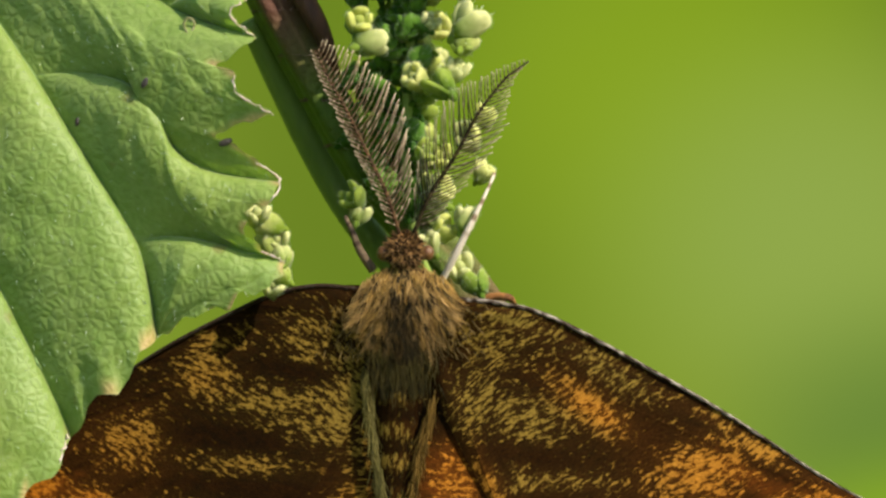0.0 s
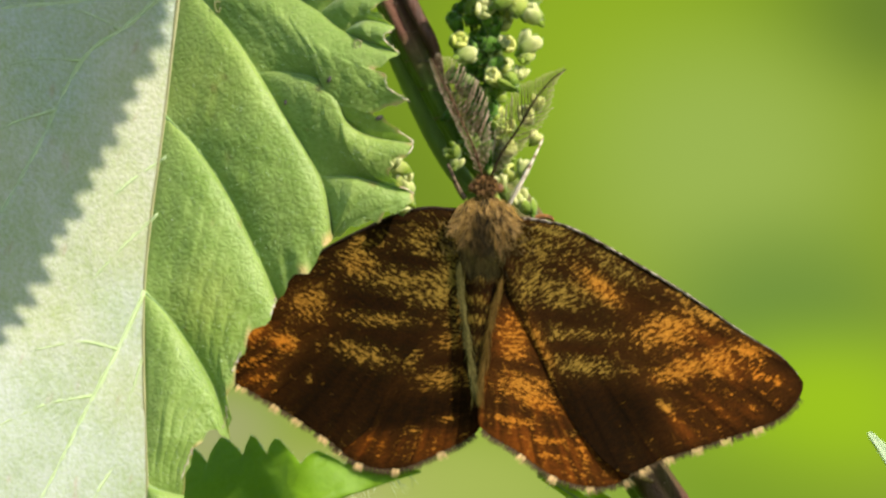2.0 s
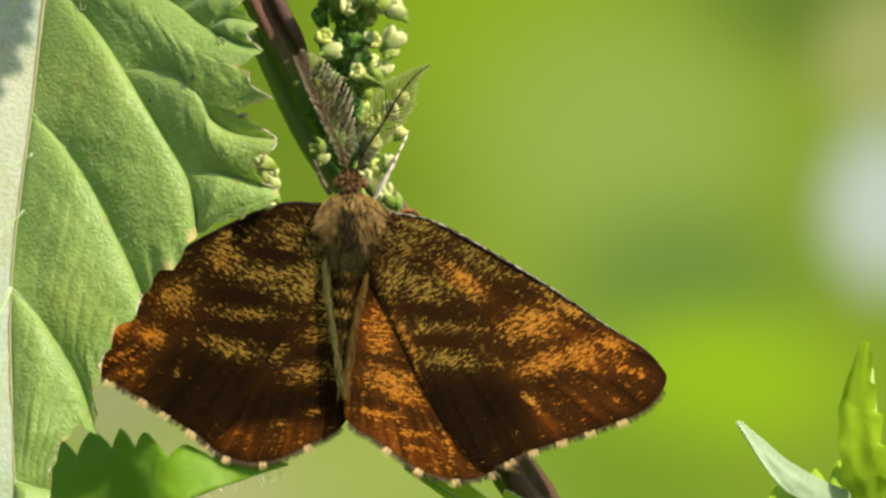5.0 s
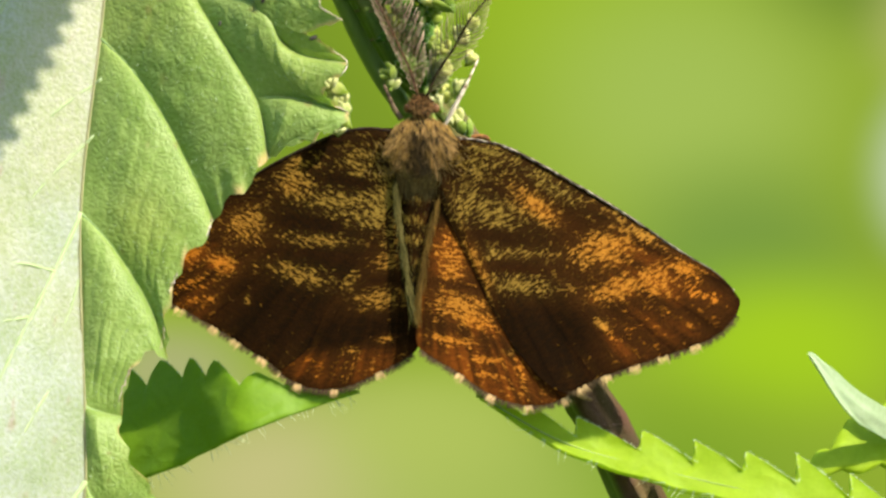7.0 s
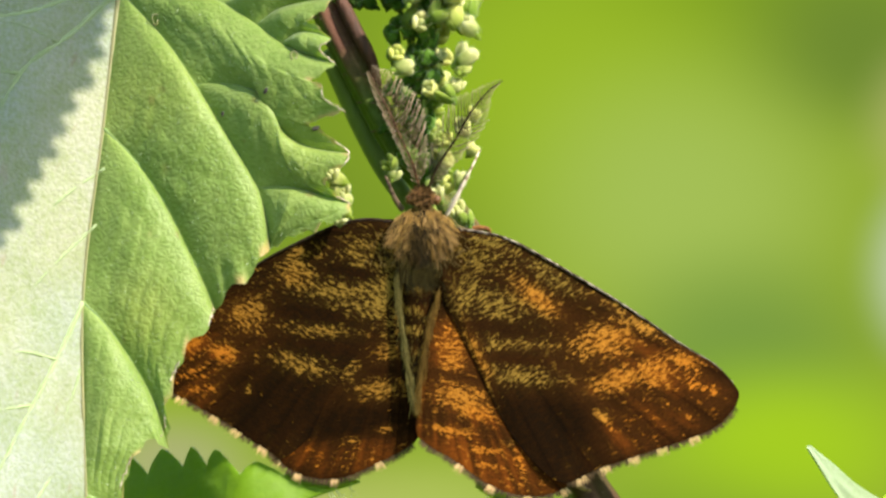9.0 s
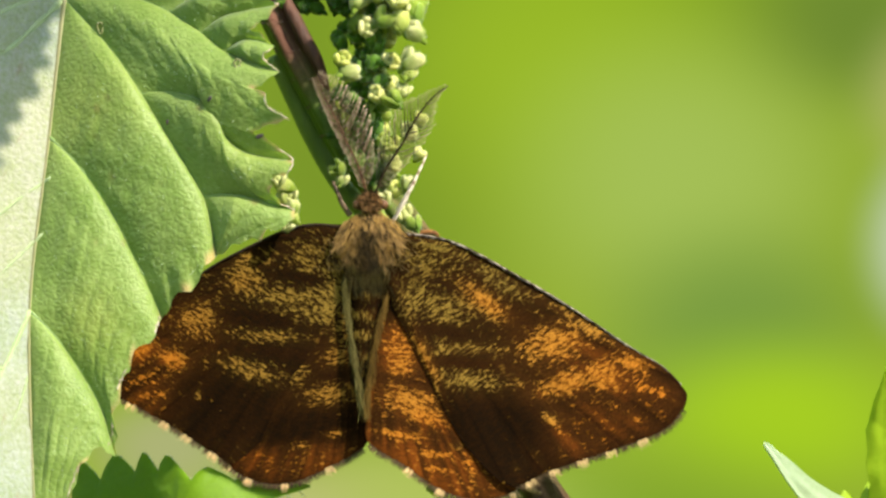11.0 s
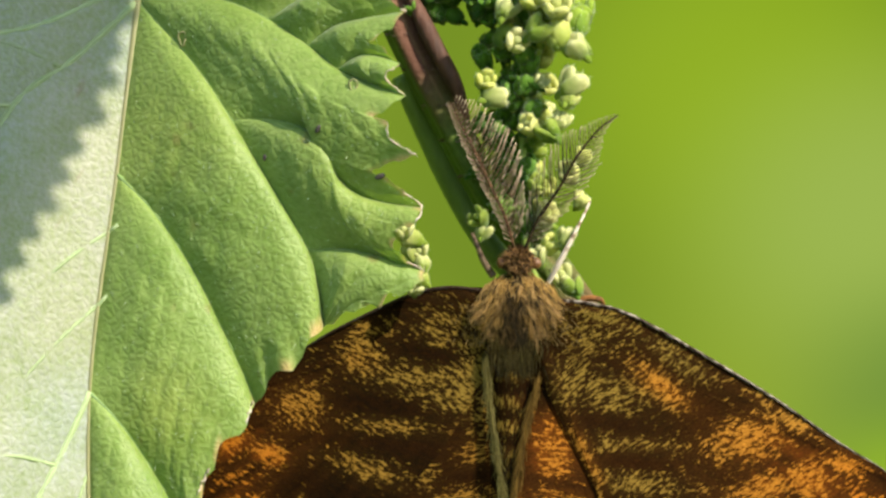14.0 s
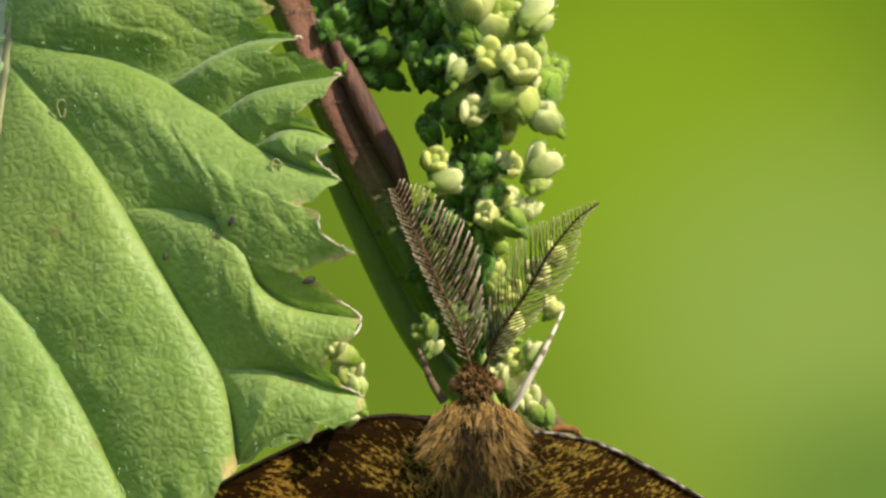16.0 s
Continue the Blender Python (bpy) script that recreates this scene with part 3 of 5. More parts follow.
    # lesser veins of the sunlit half, branching towards its margin
    for a, b in (((-17.10, 9.12), (-21.10, 10.03)), ((-18.75, 7.72), (-23.35, 7.03)), ((-19.85, 5.53), (-24.10, 3.52)), ((-17.10, -4.97), (-20.60, -4.97)), ((-18.10, -6.97), (-22.60, -8.47)),
                 ((-15.97, -4.97), (-16.85, -7.97)), ((-17.35, -10.22), (-18.85, -12.97)), ((-15.00, 3.52), (-18.60, 0.53)), ((-15.35, 1.02), (-19.10, -2.98))):
        a, b = np.array(a), np.array(b)
        mesh_part("vein", *tube(on_leaf([a, a * 0.5 + b * 0.5 + (0.15, 0.35), b], 20) + (0, 0.05, 0), [0.09, 0.07, 0.03], 6), M_VEINPALE, leaf)
    # nibbled holes, dried rims and dark specks
    for (x, z), w in (((-12.80, 10.15), 0.36), ((-6.60, 8.40), 0.36)):
        y = on_leaf([(x, z), (x + 0.01, z)], 2)[0][1] - 0.07
        ring = [(x + 0.6 * w * math.cos(a) * (0.6 + 0.2 * math.sin(3 * a)), y, z + 0.7 * w * math.sin(a)) for a in np.linspace(0, 2 * math.pi, 15)]
        mesh_part("nibbled_rim", *tube(ring, 0.035, 6), M_MIDRIB, leaf, "dried brownish rim of a nibbled hole")
    for (x, z), w, turn in (((-7.85, 6.90), 0.17, 30), ((-9.78, 5.90), 0.13, 10), ((-5.65, 5.22), 0.2, 70)):
        y = on_leaf([(x, z), (x + 0.01, z)], 2)[0][1] - 0.03
        mesh_part("speck", *blob((x, y, z), (w * 0.5, 0.05, w), (0, turn, 0)), M_SPECK, leaf, "dark brown speck")
    # dried, pale, curled edges
    for edge in ([(-4.97, 9.20), (-5.42, 8.82), (-5.40, 8.57), (-4.75, 8.07)], [(-5.35, 7.10), (-5.30, 6.53), (-4.30, 5.95)], [(-4.85, 4.72), (-4.17, 4.12), (-4.45, 3.58)],
                 [(-4.75, 2.25), (-4.35, 2.05), (-4.10, 1.93)], [(-12.30, -7.35), (-12.35, -7.97), (-12.50, -8.43)], [(-13.75, -9.18), (-14.05, -9.97), (-14.30, -10.68)],
                 [(-6.08, 12.18), (-5.88, 12.12)], [(-4.95, 11.12), (-4.75, 11.05)], [(-10.15, -2.60), (-10.40, -3.48)], [(-11.65, -4.97), (-12.10, -5.97)]):
        line = on_leaf(edge, 24)
        line[:, 1] = np.interp(np.arange(24), np.arange(0, 24, 4), line[::4, 1]) - 0.05
        line += 0.11 * np.stack([grain(np.arange(24) * 0.7, np.zeros(24), s) - 0.5 for s in (1, 2, 3)], 1)
        mesh_part("dried_edge", *tube(line, [0.008, 0.03, 0.012, 0.04, 0.015, 0.03, 0.008], 7), M_DRY, leaf, "dried pinkish white curled edge")
    # short stiff hairs that catch the light
    rng = np.random.default_rng(77)
    pieces = []
    for verts, _ in right_half + left_half:
        g = verts.reshape(64, 84, 3)
        area = np.linalg.norm(np.cross(g[1:, :-1] - g[:-1, :-1], g[:-1, 1:] - g[:-1, :-1]), axis=2).sum()
        count = int(area * 4)
        for i, j in zip(rng.integers(1, 62, count), rng.integers(1, 82, count)):
            p = g[i, j] + (g[i + 1, j] - g[i, j]) * rng.uniform() + (g[i, j + 1] - g[i, j]) * rng.uniform()
            if abs(p[0]) > 24 or abs(p[2]) > 24:
                continue
            d = np.array((rng.normal(0.35, 0.3), -0.55 + rng.normal(0, 0.2), rng.normal(-0.35, 0.3)))
            d /= np.linalg.norm(d)
            side = np.cross(d, (0, 1, 0))
            side *= 0.009 / np.linalg.norm(side)
            back = np.cross(side, d)
            pieces.append((np.array([p - side, p + side, p + back, p + d * rng.uniform(0.08, 0.2)]), [(0, 1, 3), (1, 2, 3), (2, 0, 3)]))
    mesh_part("leaf_hairs", *joined(pieces), M_HAIR, leaf, "short pale stiff hairs", smooth=False, kind="stuff")
    stalk = spline([(-13.9, -0.5, 14.6), (-12.8, 2.4, 17.5), (-11.2, 4.6, 21.0), (-9.6, 4.4, 24.5)], 24)
    mesh_part("leaf_stalk", *tube(stalk, [0.40, 0.5, 0.6], 10), M_MIDRIB, plant)


def toothed_leaf(plant, label, spine, widths, size, depth, material, bend, seed, wide_dir, peak=0.62, lower=0.25, blunt=0.8, downy=False):
    """A toothed leaf along a 3D spine; wide_dir: the way its blade spreads to either side; widths along it; peak: where on
    its length a tooth is highest; lower: how deep the teeth of the lower margin are; blunt: below 1 rounds them."""
    n, m = 140, 25
    s = spline(spine, n)
    w = np.interp(np.linspace(0, 1, n), np.linspace(0, 1, len(widths)), widths)
    d = np.array(wide_dir, float)
    d /= np.linalg.norm(d)
    run = np.r_[0, np.cumsum(np.linalg.norm(np.diff(s, axis=0), axis=1))]
    tang = np.gradient(s, axis=0)
    tang /= np.linalg.norm(tang, axis=1)[:, None]
    up = np.cross(tang, d)
    rows = []
    for q in np.linspace(-1, 1, m):
        ph = run / size + (0.5 if q < 0 else 0) + 0.3 * grain(run / size * 0.6, run * 0, seed)
        fr = ph - np.floor(ph)
        saw = np.where(fr < peak, fr / peak, (1 - fr) / (1 - peak)) ** blunt * (1 if q > 0 else lower) * (0.45 + 0.9 * grain(np.floor(ph) * 0.63, run * 0, seed + 4))
        e = w * abs(q) * (1 + 0 * saw) + np.minimum(w, depth * 1.5) * (saw - 0.5) * depth / 1.5 * abs(q) ** 3
        lean = (saw - 0.5) * (peak - 0.4) * 2.2 * size * abs(q) ** 3 * np.minimum(1, w / depth)
        rise = bend * w * q * q + 0.04 * np.sin(run / size * 2 * math.pi) * abs(q) * np.minimum(1, w) \
            + 0.25 * np.minimum(1, w / 2) * (grain(run * 0.8, q * 2 + 0 * run, seed + 2) - 0.5)
        rows.append(s + d * (np.sign(q) * e)[:, None] + tang * lean[:, None] * 0.6 + up * rise[:, None])
    v = np.array(rows).reshape(-1, 3)
    f = grid_faces(m, n)
    nv = len(v)
    back = v - np.tile(up, (m, 1)) * 0.16
    leaf = mesh_part("leaf", np.vstack([v, back]), f + [tuple(i + nv for i in g)[::-1] for g in f], material, plant, label)
    mesh_part("midrib", *tube(s + up * 0.01, [0.05, 0.04, 0.02], 8), M_GREENSTEM, leaf)
    if downy:
        # pale down on the toothed margin, and a few long bristles under the other one
        rng = np.random.default_rng(seed)
        roots, ways, longs = [], [], []
        for k in range(520):
            i = rng.uniform(2, n - 3)
            roots.append(rows[-1][int(i)] * (1 - i % 1) + rows[-1][int(i) + 1] * (i % 1))
            ways.append(d + rng.normal(0, 0.6, 3))
            longs.append(rng.uniform(0.06, 0.16))
        for k in range(46):
            roots.append(rows[0][rng.integers(2, n - 3)])
            ways.append(-d * 0.7 + tang[0] * rng.uniform(-1.0, 0.2) + rng.normal(0, 0.2, 3))
            longs.append(rng.uniform(0.3, 0.75))
        v, f, _ = hairs(rng, roots, ways, longs, np.ones((len(roots), 3)), 0.012)
        mesh_part("leaf_hairs", v, f, M_HAIR, leaf, "short pale marginal hairs", smooth=False, kind="stuff")
    return leaf


M_MIDRIB = plain_material("midrib skin", (0.16, 0.17, 0.05), (0.28, 0.26, 0.11), 0.5, 0.5, 0.3, 0.1, (1, 1, 0.3))
M_HAIR = plain_material("leaf hair", (0.42, 0.50, 0.26), (0.60, 0.68, 0.45), 3, 0.4)
M_DRY = plain_material("dried leaf rim", (0.42, 0.30, 0.20), (0.72, 0.60, 0.48), 2, 0.6)
M_SPECK = plain_material("dark speck", (0.015, 0.012, 0.008), (0.04, 0.03, 0.02), 4, 0.6)
M_LOWLEAF = leaf_material("lower leaf skin", (0.15, 0.28, 0.003), (0.20, 0.35, 0.005), (0.44, 0.72, 0.01), 0.42, 0.55, 1.0, 0.1)
M_FERN = leaf_material("bright leaf skin", (0.28, 0.43, 0.008), (0.38, 0.53, 0.014), (0.64, 0.82, 0.02), 0.45, 0.55, 1.0, 0.08)
M_BLADE = leaf_material("pale blade skin", (0.34, 0.46, 0.24), (0.46, 0.56, 0.36), (0.40, 0.55, 0.15), 0.3, 0.6, 0.8, 0.08)

plant = thing("flowering_herb", "green flowering herb with toothed leaves and a brown stem", "plant")
big_leaf(plant)
# a leaf higher up on the same plant, between the sun and the big leaf: it throws the toothed shade
CAST = SUN * 52 - Vector((0, LEAF_FORE, 0))
toothed_leaf(plant, "toothed green upper leaf in full sun",
             [(-20.8 + CAST.x + 0.57 * q, 0.1 + CAST.y, 8.7 + CAST.z + 0.82 * q) for q in (-24, -10, 4, 15)],
             [5.6, 5.6, 5.6, 5.2, 4.0], 1.9, 1.05, M_LOWLEAF, 0.05, 8, (0.82, 0, -0.57))
mesh_part("leaf_stalk", *tube(spline([(-9.8, 4.5, 30.0), (-9, -8, 34), (-4, -25, 36), (-20.8 + CAST.x - 13.7, 0.1 + CAST.y, 8.7 + CAST.z - 19.7)], 24), 0.45, 8), M_MIDRIB, plant)
# leaves lower on the stem
toothed_leaf(plant, "small toothed leaf, dark green with a sunlit patch", [(-3.70, 1.70, -10.35), (-6.30, 1.30, -10.65), (-9.00, 0.70, -11.10), (-11.30, 2.70, -11.50), (-14.00, 4.30, -12.40), (-17.58, 5.40, -13.95)],
             [0.05, 1.1, 2.2, 2.85, 2.9, 1.2], 1.85, 1.35, M_LOWLEAF, 0.1, 31, (-0.15, 0.4, 1), 0.5, 0.03, 0.6, True)
mesh_part("leaf_stalk", *tube(spline([(-17.58, 5.40, -13.95), (-21, 6.5, -18), (-19, 7.5, -30), (-4, 8, -42), (24, 8.5, -52)], 40), 0.3, 8), M_GREENSTEM, plant)
toothed_leaf(plant, "narrow bright yellow-green leaf with sharp teeth", [(1.66, 2.20, -10.58), (5.43, 2.00, -12.66), (9.94, 1.80, -13.96), (14.96, 1.60, -15.16), (20.48, 1.60, -16.67)],
             [0.15, 0.85, 1.35, 1.6, 1.6, 1.1], 2.5, 1.55, M_FERN, 0.2, 41, (0.25, 0.6, 1), 0.12, 0.05, 1.0, True)
mesh_part("leaf_stalk", *tube(spline([(3.06, 4.20, -3.76), (1.92, 3.60, -7.04), (1.66, 2.20, -10.58)], 20), 0.22, 8), M_GREENSTEM, plant)

# a second herb behind
herb = thing("wild_herb", "pale blurred herb with narrow leaves behind the moth", "plant")
mesh_part("stem", *tube(spline([(90, 60, -322), (60, 45, -150), (25.09, 29.00, -23.04), (24.06, 25.00, -14.85), (23.42, 23.00, -9.49), (23.11, 22.00, -6.56)], 60), [1.6, 1.2, 0.7, 0.4], 10), M_GREENSTEM, herb)
toothed_leaf(herb, "pale narrow leaf blade", [(24.06, 25.00, -13.79), (20.68, 21.00, -12.21), (18.75, 19.00, -10.97), (16.93, 18.00, -8.86)], [0.5, 0.75, 0.65, 0.2], 6.0, 0.02, M_BLADE, 0.02, 51, (0.6, 0.3, 0.75))
toothed_leaf(herb, "bright toothed leaf", [(24.39, 26.00, -14.89), (21.57, 23.00, -13.19), (18.89, 22.00, -13.56), (16.47, 21.00, -14.71)], [0.6, 1.8, 1.6, 0.2], 1.7, 1.3, M_FERN, 0.3, 52, (0.2, 0.5, 1), 0.5, 0.25, 0.6)
toothed_leaf(herb, "upright bright green leaf", [(23.47, 23.00, -13.72), (22.92, 21.00, -11.02), (22.61, 20.00, -7.85), (22.95, 19.00, -5.21)], [0.5, 1.25, 1.05, 0.25], 1.6, 0.7, M_FERN, 0.05, 53, (1, 0.15, 0.1))

# main stem, from the soil up behind the moth
axis = [(60, 30, -322), (40, 16, -120), (19, 7.0, -40), (8.05, 4.60, -13.76), (6.18, 4.20, -10.33), (3.55, 3.90, -4.27), (0.66, 3.80, 1.41),
        (-1.61, 3.60, 3.94), (-3.38, 3.40, 7.08), (-4.94, 3.40, 10.11), (-6.03, 3.60, 12.64), (-7.68, 4.00, 16.69), (-8.69, 4.40, 21.26), (-10.22, 4.60, 28.85), (-11.01, 6.00, 36.57)]
curve = spline(axis, 260)
verts, faces = tube(curve, 1.0, 40)
ringed = verts.reshape(-1, 40, 3) - curve[:, None]
grow = np.interp(curve[:, 2], [-322, -40, -8, 3, 12, 36], [1.8, 1.4, 0.95, 0.6, 0.6, 0.8])
rib = 1 + 0.16 * np.cos(np.arange(40) * math.pi / 5)[None] + 0.05 * (grain(curve[:, 2] * 0.8, 0 * curve[:, 2], 4)[:, None] - 0.5)
verts = (curve[:, None] + ringed * (grow[:, None] * rib)[..., None]).reshape(-1, 3)
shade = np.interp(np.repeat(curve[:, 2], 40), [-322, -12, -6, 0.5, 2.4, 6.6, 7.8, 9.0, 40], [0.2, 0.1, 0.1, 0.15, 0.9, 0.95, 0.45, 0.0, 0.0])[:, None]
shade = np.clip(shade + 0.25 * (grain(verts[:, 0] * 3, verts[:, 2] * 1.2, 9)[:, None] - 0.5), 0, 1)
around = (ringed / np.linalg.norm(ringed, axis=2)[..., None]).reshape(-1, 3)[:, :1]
# brown darkens towards the foot: shade put into the colour, under random mottling
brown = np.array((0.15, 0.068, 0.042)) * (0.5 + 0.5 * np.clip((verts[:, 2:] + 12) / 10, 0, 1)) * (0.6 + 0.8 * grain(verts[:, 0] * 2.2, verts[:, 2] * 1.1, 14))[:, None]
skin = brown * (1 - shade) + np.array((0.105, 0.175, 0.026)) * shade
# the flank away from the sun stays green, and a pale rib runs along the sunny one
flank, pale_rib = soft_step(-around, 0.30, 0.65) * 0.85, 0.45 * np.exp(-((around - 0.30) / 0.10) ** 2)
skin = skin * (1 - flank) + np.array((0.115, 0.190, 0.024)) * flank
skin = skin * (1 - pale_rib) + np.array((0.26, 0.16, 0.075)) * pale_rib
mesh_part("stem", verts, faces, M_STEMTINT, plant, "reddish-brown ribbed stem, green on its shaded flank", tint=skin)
mesh_part("side_stem", *tube(spline([(-5.27, 3.80, 8.86), (-4.15, 4.40, 6.60), (-2.38, 4.60, 3.31), (0.15, 4.40, 0.28)], 40), [0.3, 0.46, 0.46, 0.25], 12), M_OLIVESTEM, plant)
mesh_part("side_stem", *tube(spline([(-5.01, 3.00, 12.12), (-4.03, 2.70, 10.09), (-3.20, 2.75, 8.50), (-2.85, 3.30, 7.30)], 40), [0.2, 0.32, 0.30, 0.16], 12), M_STEM, plant)
# ---- the moth ----
def wing_part(name, base, outline, marks, parent, level, seed, tip_y=0.0, label="", along=0.0, rays=7.5, rayed=0.5):
    """A wing spread from its base: rings of the outline shrunk towards it. marks: (x, z), half length, half height, turn,
    cover with pale scales, warmth (0 olive, 0.5 ochre, 1 orange), ground (0 dark, 1 rust)."""
    rows, cols = 110, 300
    edge = spline(outline, cols, closed=True)
    b = np.array(base, float)
    r = np.linspace(0, 1, rows)[:, None, None] ** 0.8
    xz = b + (edge - b)[None] * r
    rr = r[..., 0] + 0 * edge[None, :, 0]
    ang = np.arctan2(xz[..., 1] - b[1], xz[..., 0] - b[0])
    dist = np.hypot(xz[..., 0] - b[0], xz[..., 1] - b[1])
    reach = dist.max()
    cover, warm, rust, total = 0.02 + 0 * dist, 0.3 * 0.05 + 0 * dist, 0.12 * 0.05 + 0 * dist, 0.05 + 0 * dist
    for (x, z), l, h, turn, c, w, g in marks:
        ca, sa = math.cos(radians(turn)), math.sin(radians(turn))
        dx, dz = xz[..., 0] - x, xz[..., 1] - z
        k = np.exp(-(((dx * ca + dz * sa) / l) ** 2 + ((-dx * sa + dz * ca) / h) ** 2) * 1.4)
        cover += c * k
        warm, rust, total = warm + w * k, rust + g * k, total + k
    warm, rust = warm / total, rust / total
    cover = np.where(cover > 0, (0.55 + 0.08 * warm) * (1 - np.exp(-cover / 0.42)), cover)
    # scales lie in streaks that run out from the wing's base
    ca, sa = math.cos(radians(along)), math.sin(radians(along))
    px, pz = xz[..., 0] - b[0], xz[..., 1] - b[1]
    lean = 0.7 * (grain(px * 0.5, pz * 0.5, seed + 9) - 0.5)
    vein = soft_step(np.abs((ang * rays + 0.3) % 1 - 0.5), 0.43, 0.5)
    # the outer half is rayed: faint rusty and dark lines between the veins
    cover = cover + 0.16 * soft_step(grain(ang * 60, dist * 1.3, seed + 31), 0.55, 0.9) * soft_step(rr, 0.62, 0.85)
    rust = rust + 0.5 * (grain(ang * 38, dist * 0.5, seed + 21) - 0.5) * soft_step(rr, 0.4, 0.75) * (0.2 + 1.3 * rust)
    dim = (1 - 0.48 * vein * soft_step(rr, rayed, rayed + 0.25)) * (1 - 0.25 * soft_step(rr, 0.975, 1.0))
    tint = np.stack([np.clip(cover, 0, 1), np.clip(warm, 0, 1), np.clip(rust, 0, 1)], -1)
    lay = np.stack([px * ca + pz * sa + seed, -px * sa + pz * ca + lean, dim], -1)
    y = level + tip_y * (dist / reach) ** 1.3 - 0.008 * vein - 0.10 * np.sin(np.clip(rr, 0, 1) * math.pi) \
        + 0.10 * (grain(ang * 8, dist * 0.25, seed + 8) - 0.5) * soft_step(rr, 0.2, 0.8)
    v = np.stack([xz[..., 0], y, xz[..., 1]], -1).reshape(-1, 3)
    n = len(v)
    f = grid_faces(rows, cols)
    v2, f2 = np.vstack([v, v + (0, 0.05, 0)]), f + [tuple(i + n for i in q)[::-1] for q in f]
    wing = mesh_part(name, v2, f2, M_WING, parent, label, tint=np.vstack([tint.reshape(-1, 3)] * 2), lay=np.vstack([lay.reshape(-1, 3)] * 2))
    return wing, v.reshape(rows, cols, 3)


def fringe_part(rim, a, b, parent, spots, seed):
    """Fine hairs along the rim from fraction a to b, with pale tufts at the ends of the veins."""
    rng = np.random.default_rng(seed)
    n = len(rim)
    centre = rim.mean(0)
    pieces, tints = [], []
    for q in np.sort(rng.uniform(a, b, int(2300 * (b - a)))):
        i = q * (n - 1)
        p = rim[int(i)] * (1 - i % 1) + rim[min(n - 1, int(i) + 1)] * (i % 1)
        tang = rim[min(n - 1, int(i) + 2)] - rim[max(0, int(i) - 2)]
        tang /= np.linalg.norm(tang) + 1e-9
        out = np.array((-tang[2], 0, tang[0]))
        out *= np.sign(out @ (p - centre))
        near = min(abs((q - a) / (b - a) - s) for s in spots) * (b - a) * n
        white = near < 1.9
        length = rng.uniform(0.16, 0.33) * (1.35 if white else 1)
        d = out + tang * rng.normal(0, 0.25) + (0, rng.normal(0, 0.2), 0)
        d /= np.linalg.norm(d)
        side = np.cross(d, (0, 1, 0)) * (0.026 if white else 0.022)
        root = p - d * 0.06
        pieces.append((np.array([root - side, root + side, p + d * length, root + (0, 0.04, 0)]), [(0, 1, 2), (1, 3, 2), (3, 0, 2), (0, 3, 1)]))
        col = np.array((0.74, 0.50, 0.22)) * rng.uniform(0.5, 1.1) if white else np.array((0.07, 0.045, 0.02)) * rng.uniform(0.5, 1.8)
        tints.append(np.tile(col, (4, 1)))
    v, f = joined(pieces)
    mesh_part("fringe", v, f, M_FUR, parent, "dark fringe with cream tufts", tint=np.vstack(tints), smooth=False, kind="stuff")


moth = thing("moth", "brown and orange speckled moth with feathered antennae", "moth")

RIGHT_FORE = [(-0.23, 0.82), (1.65, 0.72), (3.08, 0.33), (5.46, -0.97), (7.96, -2.48), (10.46, -4.18), (12.01, -5.12), (12.86, -5.98), (13.09, -6.52), (12.65, -7.42),
              (11.60, -8.18), (9.15, -9.03), (6.90, -9.78), (5.40, -10.38), (4.03, -9.47), (2.65, -7.60), (1.40, -4.97), (-0.23, -1.48)]
RIGHT_HIND = [(-1.10, -0.72), (1.15, -1.48), (2.90, -4.97), (5.03, -8.97), (5.70, -10.28), (4.78, -10.88), (3.52, -10.97), (2.02, -10.47), (0.40, -9.35), (-1.05, -8.38),
              (-1.15, -6.97), (-0.97, -3.98)]
LEFT_FORE = [(-1.55, 1.02), (-3.35, 1.30), (-4.60, 1.07), (-6.10, 0.42), (-7.85, -0.47), (-9.60, -1.60), (-11.60, -2.98), (-13.05, -4.22), (-13.90, -5.17), (-13.65, -5.78),
             (-11.90, -6.47), (-9.85, -7.62), (-7.85, -8.93), (-7.10, -9.28), (-5.60, -7.97), (-3.98, -5.47), (-1.73, -1.48)]
LEFT_HIND = [(-1.05, -0.72), (-3.10, -1.98), (-5.10, -5.47), (-7.10, -8.22), (-7.50, -9.12), (-6.35, -10.03), (-4.70, -10.22), (-3.10, -9.62), (-1.15, -8.43), (-1.10, -6.47), (-1.23, -3.98)]

